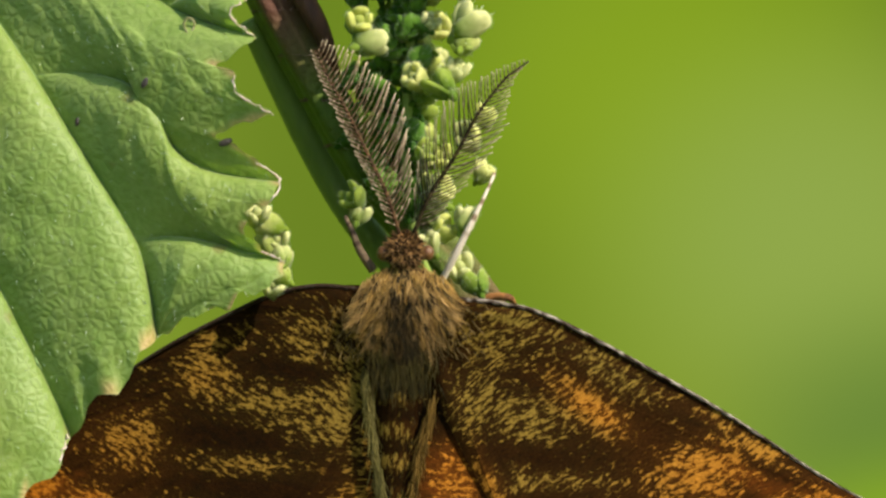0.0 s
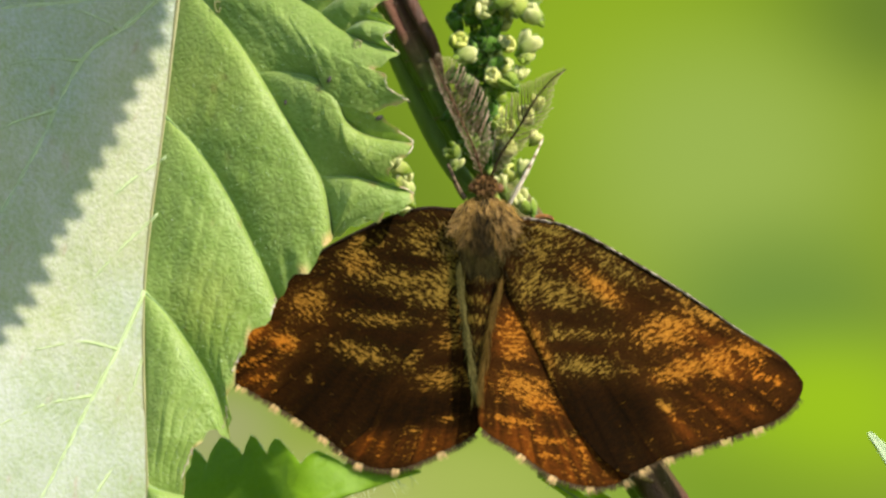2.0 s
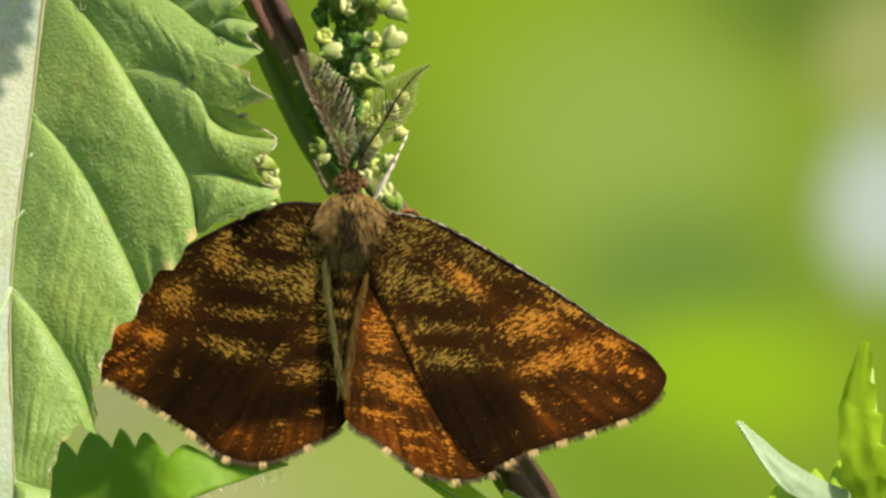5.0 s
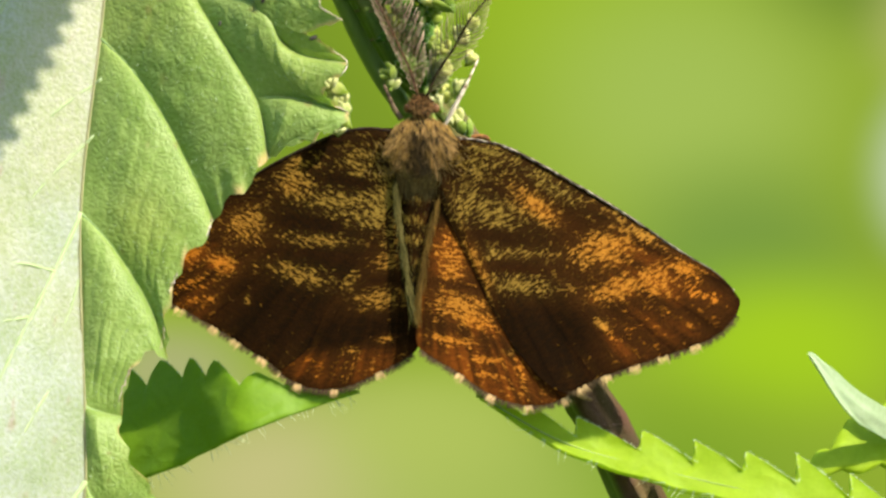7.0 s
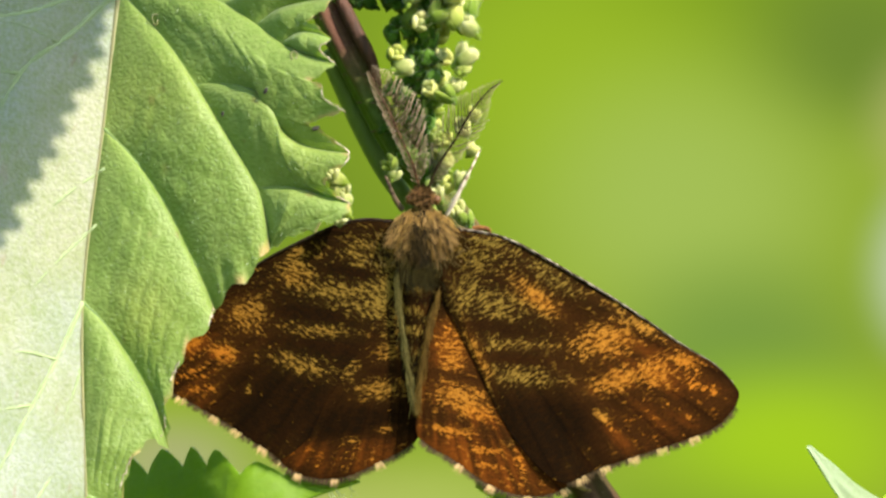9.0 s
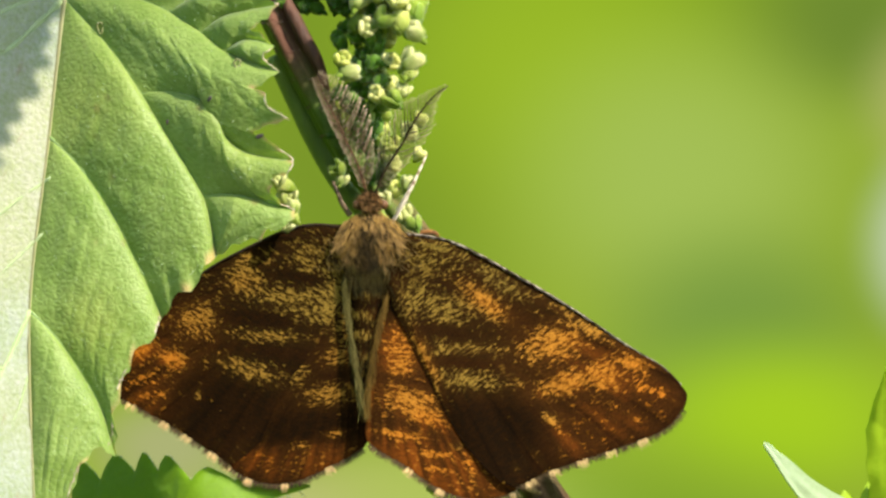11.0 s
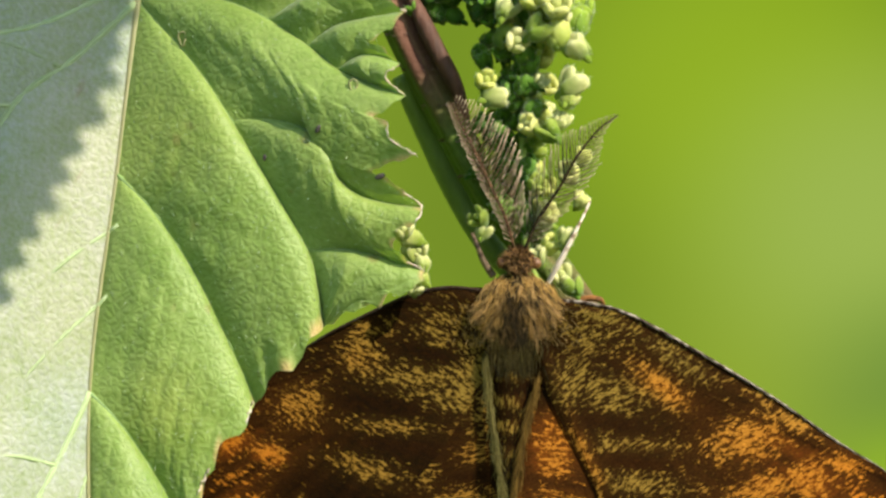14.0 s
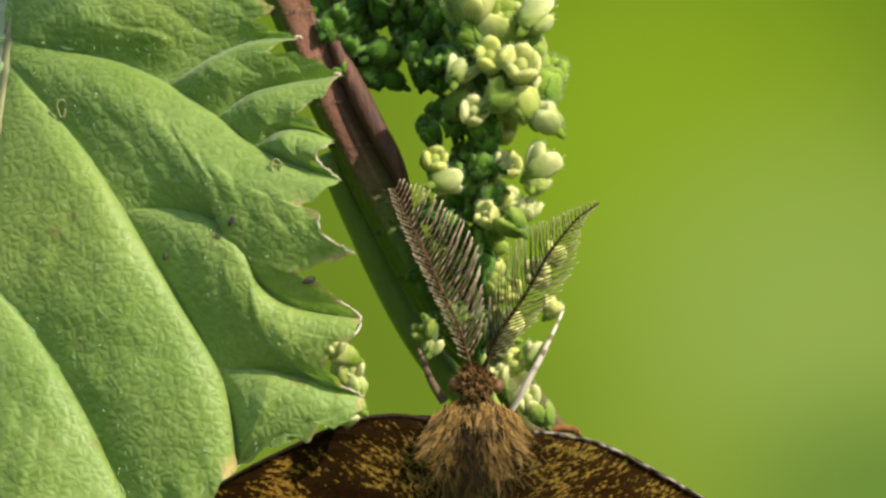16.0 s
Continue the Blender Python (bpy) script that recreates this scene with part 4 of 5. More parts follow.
rf_inner = [((3.77, -3.10), 3.6, 3.2, -20, 0.14, 0.12, 0.14), ((1.90, -1.48), 1.6, 1.6, 0, 0.16, 0.05, 0.08),
    ((1.62, -0.33), 1.0, 0.8, -20, 0.36, 0.05, 0.15), ((2.05, 0.38), 1.3, 0.4, -28, 0.46, 0.0, 0.3), ((4.72, -1.23), 1.9, 0.5, -34, 0.42, 0.0, 0.25),
    ((4.15, -2.15), 1.6, 0.5, -36, 0.58, 0.9, 1.0), ((2.50, -2.50), 1.1, 0.65, -15, 0.46, 0.05, 0.2), ((3.25, -4.22), 1.7, 0.35, 0, 0.38, 0.1, 0.35),
    ((3.48, -5.65), 2.1, 0.6, -4, 0.52, 0.08, 0.15), ((5.70, -3.30), 0.8, 1.0, 20, -0.15, 0.6, 0.4), ((2.40, -1.35), 1.2, 0.35, -20, -0.2, 0.2, 0.15),
    ((2.40, -3.48), 1.6, 0.3, -8, -0.2, 0.3, 0.2), ((3.40, -4.92), 1.6, 0.25, -5, -0.2, 0.3, 0.4)]
rf_outer = [((11.10, -5.88), 0.5, 0.5, 0, 0.22, 0.8, 0.4), ((11.95, -6.22), 0.4, 0.3, 0, 0.2, 0.8, 0.4),((8.40, -4.97), 3.0, 1.8, 0, 0.12, 0.6, 0.45),
    ((7.15, -4.00), 1.6, 0.85, 10, 0.66, 0.62, 0.7), ((9.45, -5.42), 0.7, 0.75, 0, 0.55, 0.7, 0.6), ((7.70, -5.83), 1.4, 0.5, 18, 0.64, 0.6, 0.7),
    ((10.78, -4.97), 0.9, 0.5, -30, 0.34, 0.75, 0.4), ((7.05, -7.33), 0.5, 0.28, -30, 0.66, 0.3, 0.3), ((4.58, -7.97), 2.2, 1.2, 0, -0.25, 0.3, 0.02),
    ((8.60, -7.72), 2.0, 1.0, 14, 0.12, 0.8, 0.55), ((11.60, -6.67), 1.2, 1.0, 0, 0.06, 0.8, 0.4), ((8.15, -2.98), 2.4, 0.35, -34, 0.26, 0.25, 0.2),
    ((8.90, -4.60), 0.9, 0.3, 20, -0.15, 0.6, 0.5)]
rf_root = [((0.85, -2.0), 0.8, 1.2, -15, 0.45, 0.05, 0.15), ((2.0, -4.1), 0.5, 1.0, -20, 0.2, 0.1, 0.2), ((1.5, -4.6), 0.35, 1.4, 24, 0.4, 0.8, 0.7), ((0.4, 0.1), 0.9, 0.6, 0, 0.4, 0.05, 0.2)]
rf, rf_v = wing_part("forewing", (-0.30, 0.40), RIGHT_FORE, rf_inner + rf_outer + rf_root, moth, -0.10, 11, -0.3, "ochre and orange speckled forewing", 32)
rh, rh_v = wing_part("hindwing", (-0.47, -1.48), RIGHT_HIND, [
    ((0.35, -4.70), 0.8, 1.1, 0, 0.52, 0.62, 0.75), ((0.85, -6.60), 1.5, 0.75, -12, 0.62, 0.5, 0.65), ((0.55, -5.62), 1.3, 0.22, -10, -0.2, 0.6, 0.3), ((0.30, -3.53), 0.8, 0.7, 0, 0.24, 0.7, 0.6), ((-0.15, -1.98), 0.7, 1.0, 0, 0.1, 0.1, 0.0), ((1.65, -6.22), 2.4, 2.0, 0, 0.06, 0.6, 0.4), ((1.65, -7.35), 1.0, 0.4, -25, 0.4, 0.85, 0.9),
    ((0.40, -8.05), 1.2, 0.28, -6, 0.5, 0.7, 0.6), ((2.00, -8.90), 0.9, 0.16, -8, 0.46, 0.8, 0.6), ((1.95, -9.57), 0.7, 0.14, -8, 0.4, 0.8, 0.6), ((3.35, -9.28), 0.5, 0.5, 0, 0.3, 0.8, 0.7),
    ((3.08, -8.55), 0.4, 0.2, 0, 0.4, 0.1, 0.3), ((4.80, -9.53), 0.6, 0.4, 0, 0.42, 0.1, 0.2), ((1.65, -9.4), 2.4, 1.2, -15, 0.13, 0.7, 0.75), ((3.90, -10.35), 1.5, 0.6, 0, 0.14, 0.6, 0.6)],
    moth, 0.02, 23, -0.15, "rust and orange hindwing", -12, 15.0, 0.3)
lf_inner = [((-5.35, -2.23), 4.4, 3.4, 10, 0.11, 0.1, 0.03), ((-9.10, -3.73), 2.0, 1.6, 20, 0.08, 0.5, 0.4),((-2.35, -2.23), 0.6, 1.6, 0, 0.42, 0.05, 0.15), ((-3.60, -2.98), 1.0, 0.4, 0, 0.3, 0.05, 0.15),
    ((-3.62, -0.05), 1.2, 1.0, 15, 0.42, 0.08, 0.1), ((-6.38, -0.42), 1.2, 0.7, 22, 0.42, 0.2, 0.2), ((-6.55, -1.27), 0.9, 0.5, 0, 0.45, 0.35, 0.3),
    ((-4.45, -2.08), 2.0, 0.75, -12, 0.48, 0.08, 0.1), ((-3.80, -1.07), 1.6, 0.28, -12, -0.28, 0.1, 0.05), ((-5.47, -2.88), 2.6, 0.38, -6, -0.3, 0.2, 0.08),
    ((-5.38, -3.62), 1.8, 0.4, -5, 0.46, 0.22, 0.1), ((-4.60, -4.35), 2.4, 0.28, -8, -0.2, 0.3, 0.2), ((-2.85, -3.98), 0.7, 0.6, 0, 0.3, 0.4, 0.3)]
lf_outer = [
    ((-8.57, -2.77), 1.1, 0.9, 20, 0.52, 0.3, 0.3), ((-6.22, -5.15), 2.0, 0.55, -18, 0.52, 0.2, 0.1), ((-9.75, -4.60), 0.65, 0.42, -10, 0.75, 1.0, 1.0),
    ((-11.15, -4.10), 0.7, 0.5, 30, 0.6, 0.95, 0.9), ((-10.82, -5.88), 1.2, 1.1, -30, 0.22, 0.8, 0.5), ((-12.6, -5.1), 0.8, 0.7, 0, 0.16, 0.6, 0.3), ((-8.62, -6.22), 0.22, 0.32, 0, 0.62, 0.2, 0.1),
    ((-7.10, -7.17), 2.6, 1.1, -18, -0.25, 0.3, 0.06), ((-8.10, -4.10), 1.2, 0.3, 0, -0.1, 0.4, 0.2),
    ((-2.6, -1.7), 0.9, 1.3, 0, 0.45, 0.05, 0.1), ((-2.2, 0.2), 0.8, 0.8, 0, 0.4, 0.05, 0.15)]
lf, lf_v = wing_part("forewing", (-1.55, 0.40), LEFT_FORE, lf_inner + lf_outer, moth, -0.06, 37, 1.2, "ochre speckled forewing", -30)
lh, lh_v = wing_part("hindwing", (-1.55, -1.48), LEFT_HIND, [
    ((-2.3, -3.2), 0.7, 1.0, 0, 0.5, 0.15, 0.15), ((-2.65, -6.22), 1.4, 0.6, 6, 0.54, 0.28, 0.2), ((-2.35, -4.60), 0.9, 0.6, 0, 0.48, 0.32, 0.25), ((-4.20, -5.35), 0.6, 0.7, 0, 0.42, 0.1, 0.1), ((-2.35, -5.35), 1.0, 0.2, 5, -0.2, 0.3, 0.2),
    ((-2.55, -7.97), 0.55, 0.2, 8, 0.56, 0.5, 0.3), ((-4.10, -8.47), 0.45, 0.2, 8, 0.48, 0.4, 0.3), ((-5.92, -9.10), 1.0, 0.45, 0, 0.16, 0.9, 0.6), ((-3.60, -7.47), 1.8, 0.6, 10, -0.08, 0.6, 0.04),
    ((-3.60, -9.22), 2.0, 0.7, 5, 0.15, 0.6, 0.6), ((-3.10, -5.97), 2.0, 1.4, 0, 0.06, 0.3, 0.2)],
    moth, 0.04, 53, 0.95, "dark brown and ochre hindwing", 8, 13.0, 0.4)
fringe_part(rf_v[-1], 0.43, 0.65, rf, (0.28, 0.46, 0.62, 0.78, 0.92), 3)
fringe_part(rh_v[-1], 0.45, 0.72, rh, (0.06, 0.28, 0.5, 0.72), 4)
fringe_part(lf_v[-1], 0.48, 0.645, lf, (0.12, 0.42, 0.62, 0.86), 5)
fringe_part(lh_v[-1], 0.42, 0.69, lh, (0.06, 0.22, 0.45, 0.75), 6)
# the stiff leading edges, speckled with pale scales; the sunny one brighter, its rim light put into the colour
for wing, line, light in ((rf, [(0.40, -0.10, 0.90), (1.65, -0.15, 0.75), (3.08, -0.20, 0.35), (5.46, -0.25, -0.95), (7.95, -0.30, -2.45), (10.45, -0.35, -4.15), (12.00, -0.35, -5.10), (12.85, -0.35, -5.94)], 0.42),
                          (lf, [(-2.10, 0.00, 1.20), (-3.35, 0.00, 1.32), (-4.60, 0.05, 1.10), (-6.10, 0.10, 0.45), (-7.86, 0.30, -0.45), (-9.61, 0.60, -1.58)], 0.05)):
    p = spline(line, 160)
    v, f = tube(p, [0.07, 0.06, 0.05, 0.03], 8)
    g = np.clip(grain(np.repeat(np.arange(160), 8) * 0.6, np.tile(np.arange(8), 160) * 0.8, 5) * 2.4 - 0.95, 0, 1)[:, None]
    mesh_part("costa", v, f, M_FUR, wing, tint=np.array((0.03, 0.015, 0.007)) * (1 - g) + np.array((0.95, 0.8, 0.62)) * light * g)

# body
abdomen_line = spline([(-1.05, 0.40, -0.73), (-1.25, 0.40, -2.98), (-1.33, 0.35, -4.98), (-1.23, 0.25, -6.73), (-1.15, 0.20, -7.60)], 60)
av, af = tube(abdomen_line, [0.82, 0.76, 0.58, 0.32, 0.08], 24)
ring = soft_step(np.abs((av[:, 2] / 0.9) % 1 - 0.5), 0.15, 0.35)
side_x = av[:, 0] - np.interp(-av[:, 2], -abdomen_line[:, 2], abdomen_line[:, 0])
at = np.c_[0.16 + 0.20 * ring + 0.3 * (grain(av[:, 0] * 2, av[:, 2] * 2, 2) - 0.5), np.full(len(av), 0.08), 0.10 + 0.15 * ring]
mesh_part("abdomen", av, af, M_WING, moth, "olive brown ringed abdomen", tint=np.clip(at, 0, 1),
          lay=np.c_[av[:, 2] * 0.8, side_x * 1.1, 0.62 + 0.3 * ring])
tv, tf = blob(np.array((-0.97, -0.20, 0.40)), (1.0, 0.5, 1.5), rings=14, sides=24)
mesh_part("thorax", tv, tf, M_FUR, moth, tint=np.tile((0.026, 0.019, 0.008), (len(tv), 1)))
hv, hf = blob(np.array((-0.90, -0.20, 2.27)), (0.5, 0.45, 0.5), rings=12, sides=20)
head = mesh_part("head", hv, hf, M_FUR, moth, tint=np.tile((0.12, 0.07, 0.03), (len(hv), 1)))
for x in (-1.50, -0.28):
    ev, ef = blob(np.array((x, -0.30, 2.18)), (0.19, 0.22, 0.22), rings=10, sides=16)
    mesh_part("eye", ev, ef, M_EYE, head, "dark amber compound eye")

rng = np.random.default_rng(7)
# thorax fur in short pointed locks, combed back from the collar, darker along the middle
roots, dirs, lengths, cols = [], [], [], []
for k in range(900):
    u, w = rng.uniform(-1, 1, 2)
    if u * u + w * w > 1:
        continue
    dark = math.exp(-((u + 0.08) * 2.6) ** 2) * soft_step(-w, -0.6, -0.2)
    tone = (np.array((0.68, 0.42, 0.15)), np.array((0.54, 0.32, 0.085)), np.array((0.05, 0.032, 0.012)), np.array((0.24, 0.165, 0.06)))[rng.choice(4, p=(0.46, 0.28, 0.10, 0.16))]
    tone = tone * (1 - 0.88 * dark) * (0.66 + 0.34 * w)
    way = np.array((0.35 * u + 0.75 * u * abs(u) + rng.normal(0, 0.28), -0.16 + rng.normal(0, 0.12), -0.9 + rng.normal(0, 0.2)))
    root = np.array((-0.95 + (1.22 + 0.25 * w) * u, -0.2 - 0.42 * math.sqrt(1 - u * u - w * w), 0.72 + 1.1 * w))
    long = rng.uniform(0.24, 0.46) * (1 + 0.9 * max(0, -w) * rng.uniform(0, 1)) * (1 + 0.5 * u * u)
    for j in range(14):
        off = rng.normal(0, 0.05, 3)
        roots.append(root + off)
        dirs.append(way * long - off * 0.8 + rng.normal(0, 0.03, 3))
        lengths.append(long * rng.uniform(0.7, 1.15))
        cols.append(tone * rng.uniform(0.35, 1.6))
v, f, c = hairs(rng, roots, dirs, lengths, cols, 0.014)
mesh_part("fur", v, f, M_FUR, moth, "short shaggy tan and dark brown fur", tint=c, smooth=False, kind="stuff")
# shoulder tufts that lie over the roots of the wings
for x, sx in ((0.25, 1), (-2.2, -1)):
    k = 130
    roots = np.c_[x + sx * 0.15 + rng.normal(0, 0.42, k), -0.25 + rng.normal(0, 0.04, k), rng.uniform(-0.7, 0.78, k)]
    dirs = np.c_[sx * rng.uniform(0.1, 1.0, k), -0.06 + rng.normal(0, 0.08, k), -0.9 + rng.normal(0, 0.3, k)]
    cols = np.array((0.16, 0.105, 0.032)) * rng.uniform(0.1, 1.6, k)[:, None]
    v, f, c = hairs(rng, roots, dirs, rng.uniform(0.1, 0.28, k), cols, 0.016)
    mesh_part("tuft", v, f, M_FUR, moth, "tan shoulder tuft", tint=c, smooth=False, kind="stuff")
# sparse longer hair from the thorax down over the root of the abdomen
k = 1500
w = rng.uniform(0, 1, k) ** 1.3
roots = np.c_[-1.02 + rng.normal(0, 0.46, k) * (1 - 0.3 * w), -0.42 + 0.12 * w + rng.normal(0, 0.05, k), -0.1 - 1.5 * w]
dirs = np.c_[rng.normal(0, 0.2, k), -0.05 + rng.normal(0, 0.08, k), -1 + 0 * w]
v, f, c = hairs(rng, roots, dirs, rng.uniform(0.25, 0.6, k), np.array((0.095, 0.072, 0.020)) * (rng.uniform(0.15, 1.5, k) * (1 - 0.5 * w))[:, None], 0.014)
mesh_part("fur", v, f, M_FUR, moth, "olive hair over the root of the abdomen", tint=c, smooth=False, kind="stuff")
# head and collar hair
k = 900
a = rng.uniform(0, 2 * math.pi, k)
r = np.sqrt(rng.uniform(0, 1, k))
roots = np.c_[-0.9 + 0.5 * r * np.cos(a), -0.2 - 0.45 * np.sqrt(1 - r * r * 0.98), 2.28 + 0.5 * r * np.sin(a)]
dirs = np.c_[0.9 * r * np.cos(a) + rng.normal(0, 0.3, k), -0.6 + rng.normal(0, 0.2, k), 0.7 * r * np.sin(a) + rng.normal(0, 0.3, k)]
cols = np.where(rng.uniform(0, 1, k)[:, None] < 0.5, np.array((0.05, 0.028, 0.012)), np.array((0.46, 0.25, 0.09))) * rng.uniform(0.6, 1.2, k)[:, None]
v, f, c = hairs(rng, roots, dirs, rng.uniform(0.12, 0.26, k), cols, 0.02)
mesh_part("hair", v, f, M_FUR, head, "brown head hair", tint=c, smooth=False, kind="stuff")
# pale hair fringes beside the abdomen
for line, col in (([(-2.10, -0.25, -0.97), (-1.87, -0.22, -3.22), (-1.52, -0.20, -5.47), (-1.20, -0.15, -7.35)], (0.24, 0.195, 0.055)),
                  ([(-0.15, -0.20, -1.72), (-0.65, -0.22, -3.72), (-1.00, -0.20, -5.72), (-1.17, -0.15, -7.35)], (0.20, 0.115, 0.022))):
    p = spline(line, 200)
    k = 520
    i = rng.integers(0, 185, k)
    roots = p[i] + rng.normal(0, 1, (k, 3)) * (0.06, 0.04, 0.08)
    dirs = p[i + 12] - p[i] + rng.normal(0, 0.06, (k, 3))
    v, f, c = hairs(rng, roots, dirs, rng.uniform(0.35, 0.7, k), np.array(col) * 0.9 * rng.uniform(0.4, 1.2, k)[:, None], 0.018)
    mesh_part("hair_fringe", v, f, M_FUR, moth, "pale hair beside the abdomen", tint=c, smooth=False, kind="stuff")
# thin down on the abdomen
k = 1100
i = rng.integers(0, 50, k)
a = rng.uniform(math.pi, 2 * math.pi, k)
rad = np.interp(i, [0, 15, 30, 45, 59], [0.75, 0.68, 0.52, 0.3, 0.1])
roots = abdomen_line[i] + np.c_[rad * np.cos(a), rad * np.sin(a), 0 * a]
v, f, c = hairs(rng, roots, np.c_[0.3 * np.cos(a), -0.25 + 0 * a, -1 + 0 * a] + rng.normal(0, 0.2, (k, 3)), rng.uniform(0.12, 0.28, k),
                np.array((0.046, 0.034, 0.006)) * (rng.uniform(0, 1, k) ** 2.5 * 2.6)[:, None], 0.016)
mesh_part("down", v, f, M_FUR, moth, "short olive down", tint=c, smooth=False, kind="stuff")


def antenna(shaft, teeth_in, teeth_out, count, tone, pale, thick):
    """A feathered antenna: a curved shaft with two combs of fine barbs. teeth: direction and lengths from base to tip;
    tone: the shaft's colour; pale: the joints and tips of the barbs, with the light they catch put into the colour.
    """
    p = spline(shaft, 120)
    sh = mesh_part("antenna", *tube(p, [0.065, 0.055, 0.045, 0.02], 8), M_FUR, moth, "feathered brown antenna",
                   tint=np.array(tone) * (0.4 + 2.4 * grain(np.repeat(np.arange(120), 8) * 0.9, np.zeros(960), 3) ** 2)[:, None])
    for way, lengths, bow in (teeth_in, teeth_out):
        pieces, cols = [], []
        way = np.array(way, float) / np.linalg.norm(way)
        for j in range(count):
            t = 0.05 + 0.93 * j / (count - 1)
            a = p[int(t * 119)]
            l = np.interp(t, np.linspace(0, 1, len(lengths)), lengths) * rng.uniform(0.93, 1.07)
            tang = p[min(119, int(t * 119) + 2)] - p[max(0, int(t * 119) - 2)]
            tang /= np.linalg.norm(tang)
            d = way + rng.normal(0, 0.03, 3)
            q = spline([a, a + d * l * 0.5 + (0, bow * l * 0.4, 0), a + d * l + tang * l * 0.10], 11)
            bv, bf = tube(q, [thick, 0.9 * thick, 0.8 * thick], 5)
            pieces.append((bv, bf))
            g = np.clip(np.linspace(0, 1, 11) ** 4 + 0.75 * rng.uniform(0, 1, 11) * (np.arange(11) % 3 == j % 3), 0, 1)
            cols.append(np.repeat(np.array(tone) + np.outer(g, np.array(pale) - tone), 5, axis=0))
        v, f = joined(pieces)
        mesh_part("comb", v, f, M_FUR, sh, "fine barbs, tips painted pale as if backlit", tint=np.vstack(cols), kind="stuff")


# the left antenna gets lighter tones, for the light along its barbs
antenna([(-1.05, -0.50, 2.72), (-1.37, -0.80, 3.82), (-1.82, -1.00, 4.81), (-2.44, -1.20, 6.16), (-2.92, -1.20, 7.05), (-3.29, -1.10, 7.85)],
        ((0.50, 0.25, 0.85), [0.7, 1.5, 1.75, 1.55, 1.05, 0.35], 0.2), ((-0.75, -0.60, 0.30), [0.3, 0.5, 0.58, 0.58, 0.45, 0.18], -0.3), 37, (0.080, 0.043, 0.019), (0.70, 0.54, 0.36), 0.021)
antenna([(-0.65, -0.50, 2.72), (-0.20, -0.80, 3.72), (0.55, -1.00, 4.84), (1.12, -1.20, 5.86), (1.60, -1.20, 6.51), (2.04, -1.10, 7.01), (2.42, -1.00, 7.28), (2.62, -0.98, 7.42)],
        ((-0.10, 0.25, 0.97), [0.7, 1.6, 1.7, 1.4, 0.85, 0.4, 0.1], 0.2), ((0.88, 0.3, 0.30), [0.4, 1.2, 1.3, 1.2, 0.85, 0.4, 0.08], 0.2), 40, (0.034, 0.024, 0.010), (0.42, 0.35, 0.22), 0.021)


def leg(points, radii, light, dark, bands, label):
    p = spline(points, 60)
    v, f = tube(p, radii, 10)
    s = np.repeat(np.linspace(0, 1, 60), 10)
    k = soft_step(np.abs((s * bands) % 1 - 0.5), 0.28, 0.36)[:, None] * soft_step(s, 0.35, 0.5)[:, None]
    return mesh_part("leg", v, f, M_FUR, moth, label, tint=np.array(light) * (1 - k) + np.array(dark) * k)


leg([(0.10, 0.20, 1.40), (0.55, -0.10, 2.22), (1.00, -0.20, 3.07), (1.35, -0.10, 3.77), (1.63, 0.30, 4.38)], [0.09, 0.11, 0.09, 0.05, 0.04],
    (0.75, 0.64, 0.50), (0.26, 0.18, 0.11), 7, "cream foreleg with brown bands")
leg([(-1.80, 0.20, 1.73), (-2.15, 0.00, 2.27), (-2.35, 0.00, 2.77), (-2.55, 0.30, 3.23)], [0.14, 0.12, 0.09, 0.06], (0.22, 0.15, 0.09), (0.08, 0.05, 0.03), 6, "brown foreleg with dark bands")
leg([(0.90, 1.00, 0.73), (1.53, 0.80, 0.93), (1.95, 0.70, 0.90), (2.11, 1.20, 0.73)], [0.12, 0.13, 0.11, 0.06], (0.32, 0.14, 0.045), (0.16, 0.07, 0.025), 3, "rusty brown middle leg")
leg([(5.66, 1.00, -10.25), (6.17, 1.60, -10.57), (6.57, 2.60, -10.74)], [0.16, 0.12, 0.08], (0.3, 0.2, 0.1), (0.15, 0.08, 0.04), 3, "brown hind leg gripping the stem")

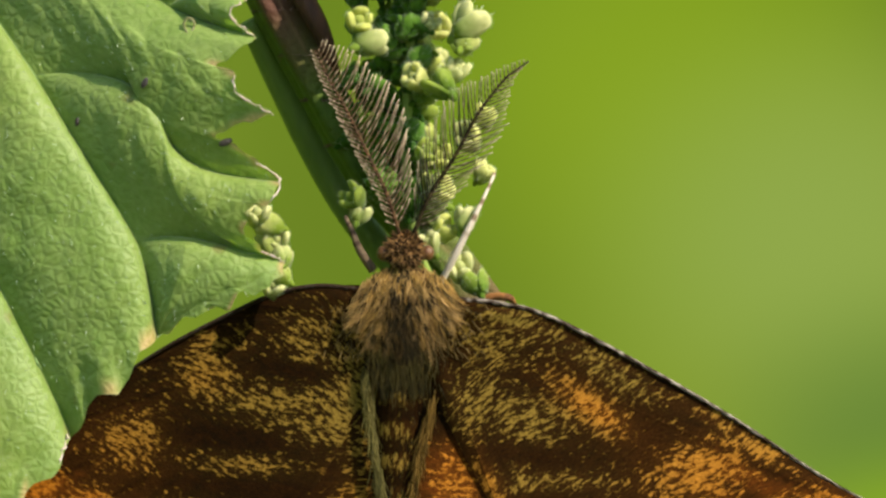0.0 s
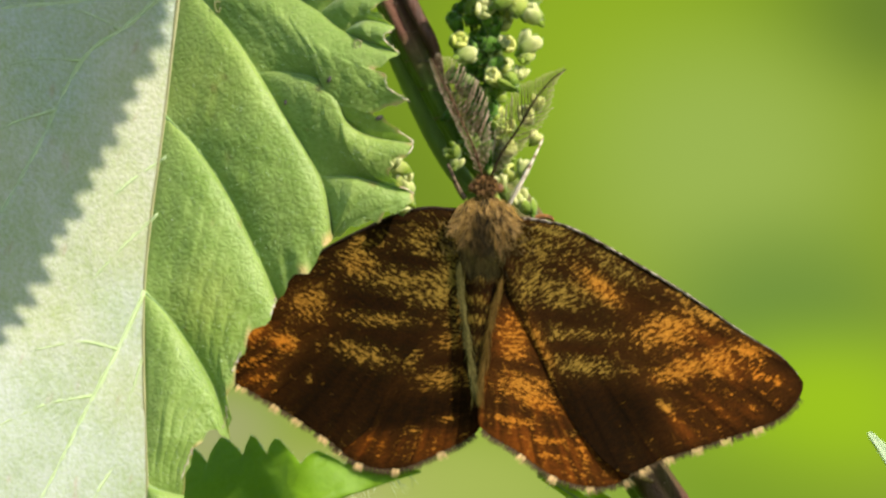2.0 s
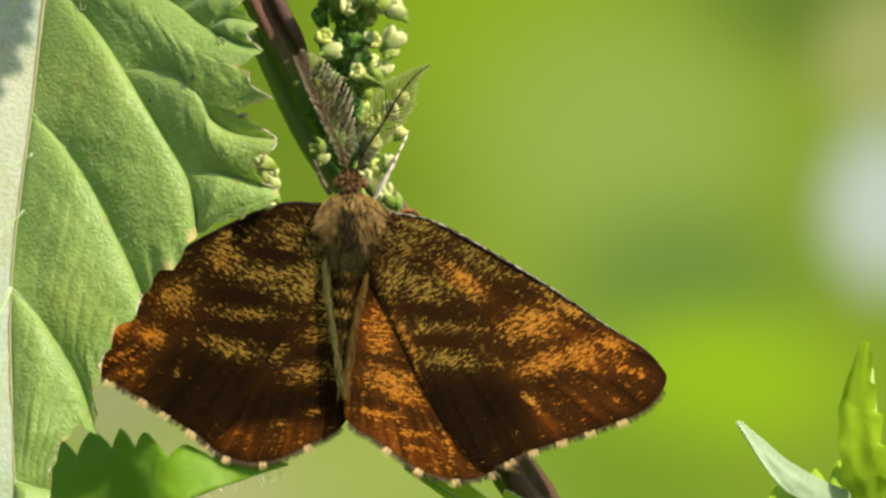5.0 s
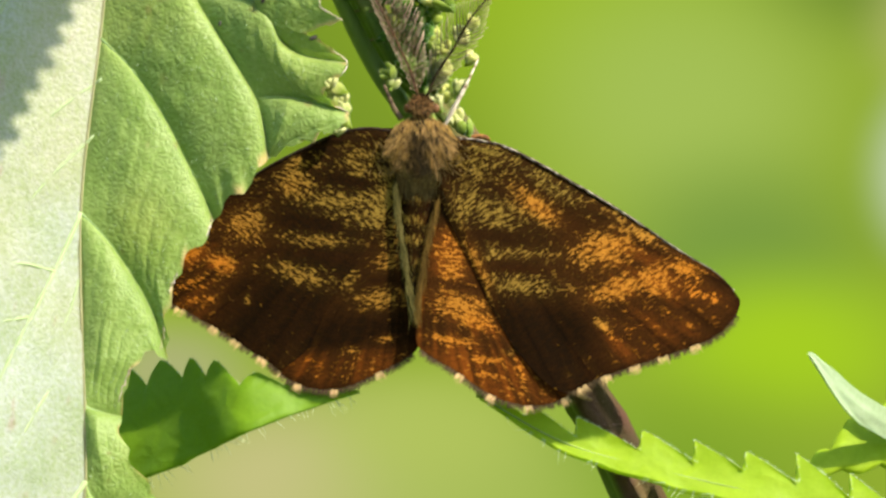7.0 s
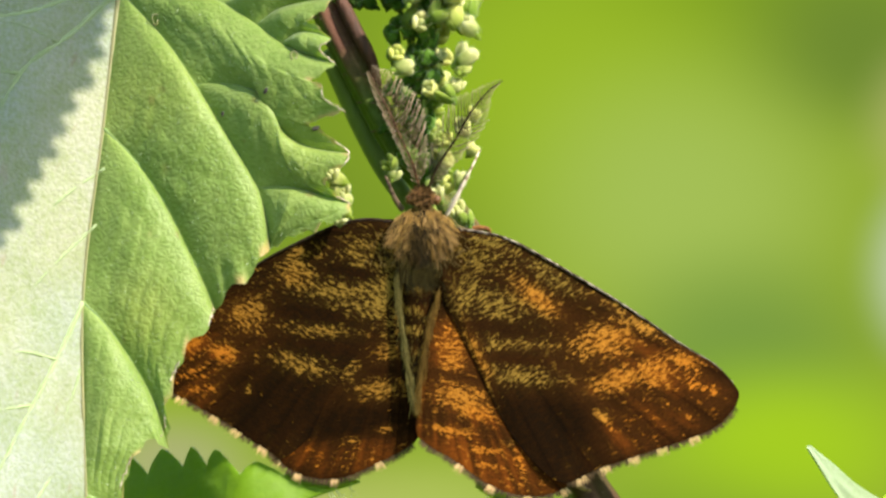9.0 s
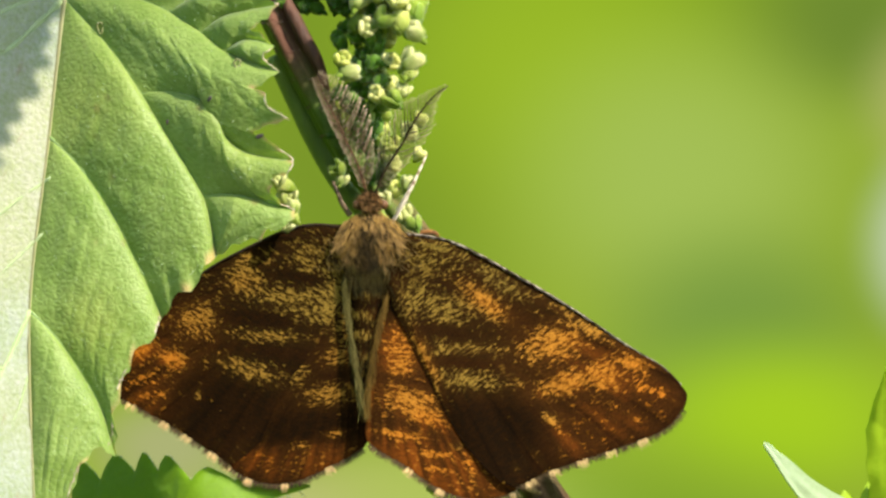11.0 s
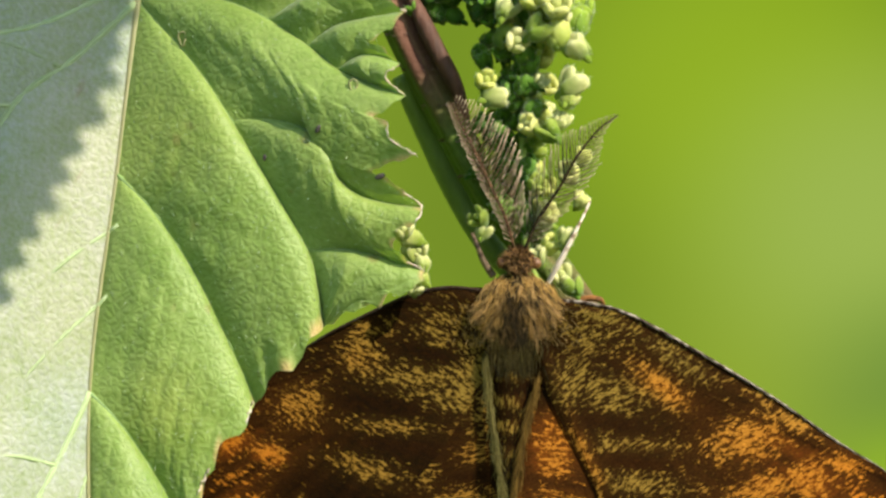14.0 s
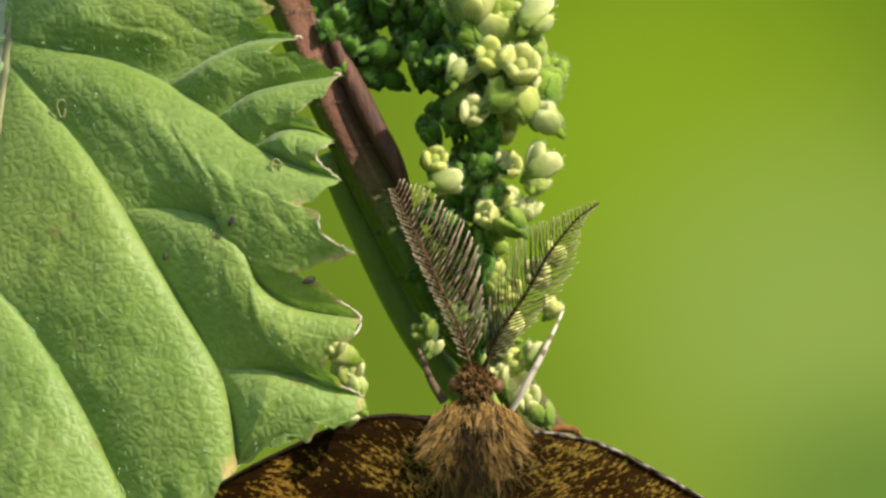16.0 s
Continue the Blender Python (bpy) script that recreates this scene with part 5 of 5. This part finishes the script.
# ---- the flower spike ----
def bud_mesh(seed, low, high):
    """A small flower bud: a lumpy body in four or five fleshy sepals that part at the mouth, with fine hairs and a stub beneath."""
    rng = np.random.default_rng(seed)
    pieces, cols = [], []
    count = 4 + seed % 2
    for k in range(count):
        a = k * 2 * math.pi / count + rng.normal(0, 0.25)
        big = rng.uniform(0.75, 1.15)
        lean = rng.uniform(8, 32)
        v, f = blob((0.24 * math.cos(a), 0.24 * math.sin(a), rng.normal(0, 0.05)), (0.30 * big, 0.15, 0.44 * big), (-lean, rng.normal(0, 10), math.degrees(a) - 90), 9, 12, 0.8)
        mid = v.mean(0)
        rough = grain(v[:, 0] * 9 + v[:, 1] * 7, v[:, 2] * 9 - v[:, 1] * 5, seed + k) - 0.5
        v = mid + (v - mid) * (1 + 0.24 * rough)[:, None]
        pieces.append((v, f))
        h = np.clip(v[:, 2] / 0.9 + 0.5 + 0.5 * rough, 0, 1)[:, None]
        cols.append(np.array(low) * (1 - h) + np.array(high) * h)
        for j in rng.integers(0, len(v), 34):
            d = v[j] - mid + rng.normal(0, 0.06, 3)
            d /= np.linalg.norm(d)
            side = np.cross(d, (0.3, 0.5, 0.8))
            side *= 0.009 / np.linalg.norm(side)
            pieces.append((np.array([v[j] - side, v[j] + side, v[j] + np.cross(side, d), v[j] + d * rng.uniform(0.08, 0.18)]), [(0, 1, 3), (1, 2, 3), (2, 0, 3)]))
            cols.append(np.tile((0.6, 0.66, 0.4), (4, 1)))
    v, f = blob((0, 0, -0.42), (0.14, 0.14, 0.28), rings=6, sides=8)
    pieces.append((v, f))
    cols.append(np.tile(low, (len(v), 1)))
    v, f = blob((0, 0, 0.05), (0.20, 0.20, 0.26), rings=6, sides=9)
    pieces.append((v, f))
    cols.append(np.tile(np.array(low) * 0.5 + np.array(high) * 0.5, (len(v), 1)))
    v, f = joined(pieces)
    return v, f, np.vstack(cols)


M_BUD = tint_material("flower bud", 0.5, 0.35, 0.4, 0.05, 5, 0.2)
spike_line = spline([(-4.64, 3.40, 15.91), (-2.62, 2.40, 13.86), (-1.23, 1.80, 11.58), (-0.70, 1.60, 9.06), (-0.80, 1.80, 6.55), (-0.85, 1.90, 4.30), (-0.48, 1.90, 2.03), (0.03, 2.60, 1.23)], 120)
spike = mesh_part("flower_spike", *tube(spike_line, [0.2, 0.17, 0.16, 0.15, 0.13], 10), M_GREENSTEM, plant, "hanging spike of pale green flower buds")
BUDS = []
# kinds 5 to 7 are darker green: shade put into the bud's colour
for kind in range(8):
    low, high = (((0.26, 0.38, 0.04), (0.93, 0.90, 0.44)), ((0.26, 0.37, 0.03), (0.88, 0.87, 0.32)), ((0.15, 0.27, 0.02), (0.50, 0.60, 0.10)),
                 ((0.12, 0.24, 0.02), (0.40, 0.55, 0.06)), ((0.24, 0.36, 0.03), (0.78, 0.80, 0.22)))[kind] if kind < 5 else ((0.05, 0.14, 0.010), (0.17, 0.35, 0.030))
    v, f, c = bud_mesh(60 + kind, low, high)
    ob = mesh_part("bud", v, f, M_BUD, spike, tint=c)
    BUDS.append(ob.data)
    bpy.data.objects.remove(ob)


def bud(kind, place, size, turn):
    ob = new("bud", BUDS[kind])
    ob.parent = spike
    ob.matrix_basis = Matrix.Translation(Vector(place) * MM) @ Euler([radians(a) for a in turn]).to_matrix().to_4x4() @ Matrix.Scale(size, 4)


# bristly hairs on the main stem
rng = np.random.default_rng(5)
k = 1500
i = np.searchsorted(curve[:, 2], rng.uniform(-14, 22, k))
a = rng.uniform(math.pi, 2 * math.pi, k)
round_it = np.c_[np.cos(a), np.sin(a), 0 * a]
v, f, c = hairs(rng, curve[i] + round_it * (grow[i] * 0.98)[:, None], round_it + rng.normal(0, 0.4, (k, 3)), rng.uniform(0.08, 0.24, k),
                np.array((0.30, 0.19, 0.13)) * rng.uniform(0.3, 1.3, k)[:, None], 0.014)
mesh_part("stem_hairs", v, f, M_FUR, plant, "short brown stem bristles", tint=c, smooth=False, kind="stuff")
rng = np.random.default_rng(12)
# the buds that stand out
for k, ((x, z), s) in enumerate((
        ((0.95, 8.57), 1.05), ((0.85, 8.03), 0.8), ((0.53, 10.18), 1.1), ((1.15, 9.82), 0.95), ((-0.23, 10.53), 1.0), ((-0.97, 10.03), 0.9), ((0.40, 11.32), 1.1), ((-0.47, 11.57), 1.0),
        ((-1.35, 11.22), 0.9), ((0.15, 6.90), 0.9), ((0.60, 7.22), 0.7), ((-0.55, 7.03), 0.75), ((-2.10, 8.65), 0.8), ((-1.80, 8.07), 0.9), ((-2.35, 3.77), 0.75), ((-2.17, 3.27), 0.6),
        ((1.27, 4.40), 0.6), ((0.15, 2.77), 0.75), ((0.60, 1.73), 0.8), ((1.02, 1.32), 0.8), ((-0.23, 2.40), 0.7), ((0.90, 5.33), 0.8), ((1.35, 5.90), 0.7), ((0.78, 3.08), 0.7))):
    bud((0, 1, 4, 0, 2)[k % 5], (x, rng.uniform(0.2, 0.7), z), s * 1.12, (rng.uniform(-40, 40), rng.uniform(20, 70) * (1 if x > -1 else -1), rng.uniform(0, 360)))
# the crowd round the stalk
for k in range(200):
    p = spike_line[min(119, int(rng.uniform(0, 0.86) * 119))]
    a = rng.uniform(0, 2 * math.pi)
    r = rng.uniform(0.2, 0.95)
    # dark green stands for shade near the stalk and on its left; pale buds sit on the sunny right
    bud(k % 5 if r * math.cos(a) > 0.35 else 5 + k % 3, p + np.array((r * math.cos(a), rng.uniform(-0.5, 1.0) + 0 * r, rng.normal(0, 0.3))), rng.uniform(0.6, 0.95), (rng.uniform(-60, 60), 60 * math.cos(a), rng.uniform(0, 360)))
# the denser head at the top of the spike: a bulk in the dark green that stands for shade, with pale open buds on its
# sunny side
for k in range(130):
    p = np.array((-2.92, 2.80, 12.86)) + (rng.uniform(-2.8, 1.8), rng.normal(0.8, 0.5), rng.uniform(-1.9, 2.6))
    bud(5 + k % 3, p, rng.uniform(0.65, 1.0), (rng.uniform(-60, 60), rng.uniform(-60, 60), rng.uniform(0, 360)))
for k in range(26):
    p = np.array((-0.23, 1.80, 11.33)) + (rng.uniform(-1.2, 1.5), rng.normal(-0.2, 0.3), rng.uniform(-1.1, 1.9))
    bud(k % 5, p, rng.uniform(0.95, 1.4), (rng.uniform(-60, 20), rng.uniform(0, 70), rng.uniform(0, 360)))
# buds on the shady side, between the spike and the stem, with shade put into their green
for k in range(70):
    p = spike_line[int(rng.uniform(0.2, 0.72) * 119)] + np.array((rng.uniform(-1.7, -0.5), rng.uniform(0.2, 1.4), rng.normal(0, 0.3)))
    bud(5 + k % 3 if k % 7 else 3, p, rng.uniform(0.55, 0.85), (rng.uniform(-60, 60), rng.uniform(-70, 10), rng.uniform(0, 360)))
# a string of pale buds behind a notch of the leaf's edge
for k, (x, z) in enumerate(((-4.95, 3.30), (-4.62, 3.02), (-4.42, 2.56), (-4.62, 2.42), (-4.30, 2.08), (-4.32, 1.60), (-4.55, 1.30))):
    bud((0, 1)[k % 2], (x, rng.uniform(-0.9, -0.3), z), rng.uniform(0.66, 0.9), (rng.uniform(-60, 60), rng.uniform(20, 70), rng.uniform(0, 360)))


def motions():
    """The moth sits still and the air is calm: only the camera moves."""


motions()
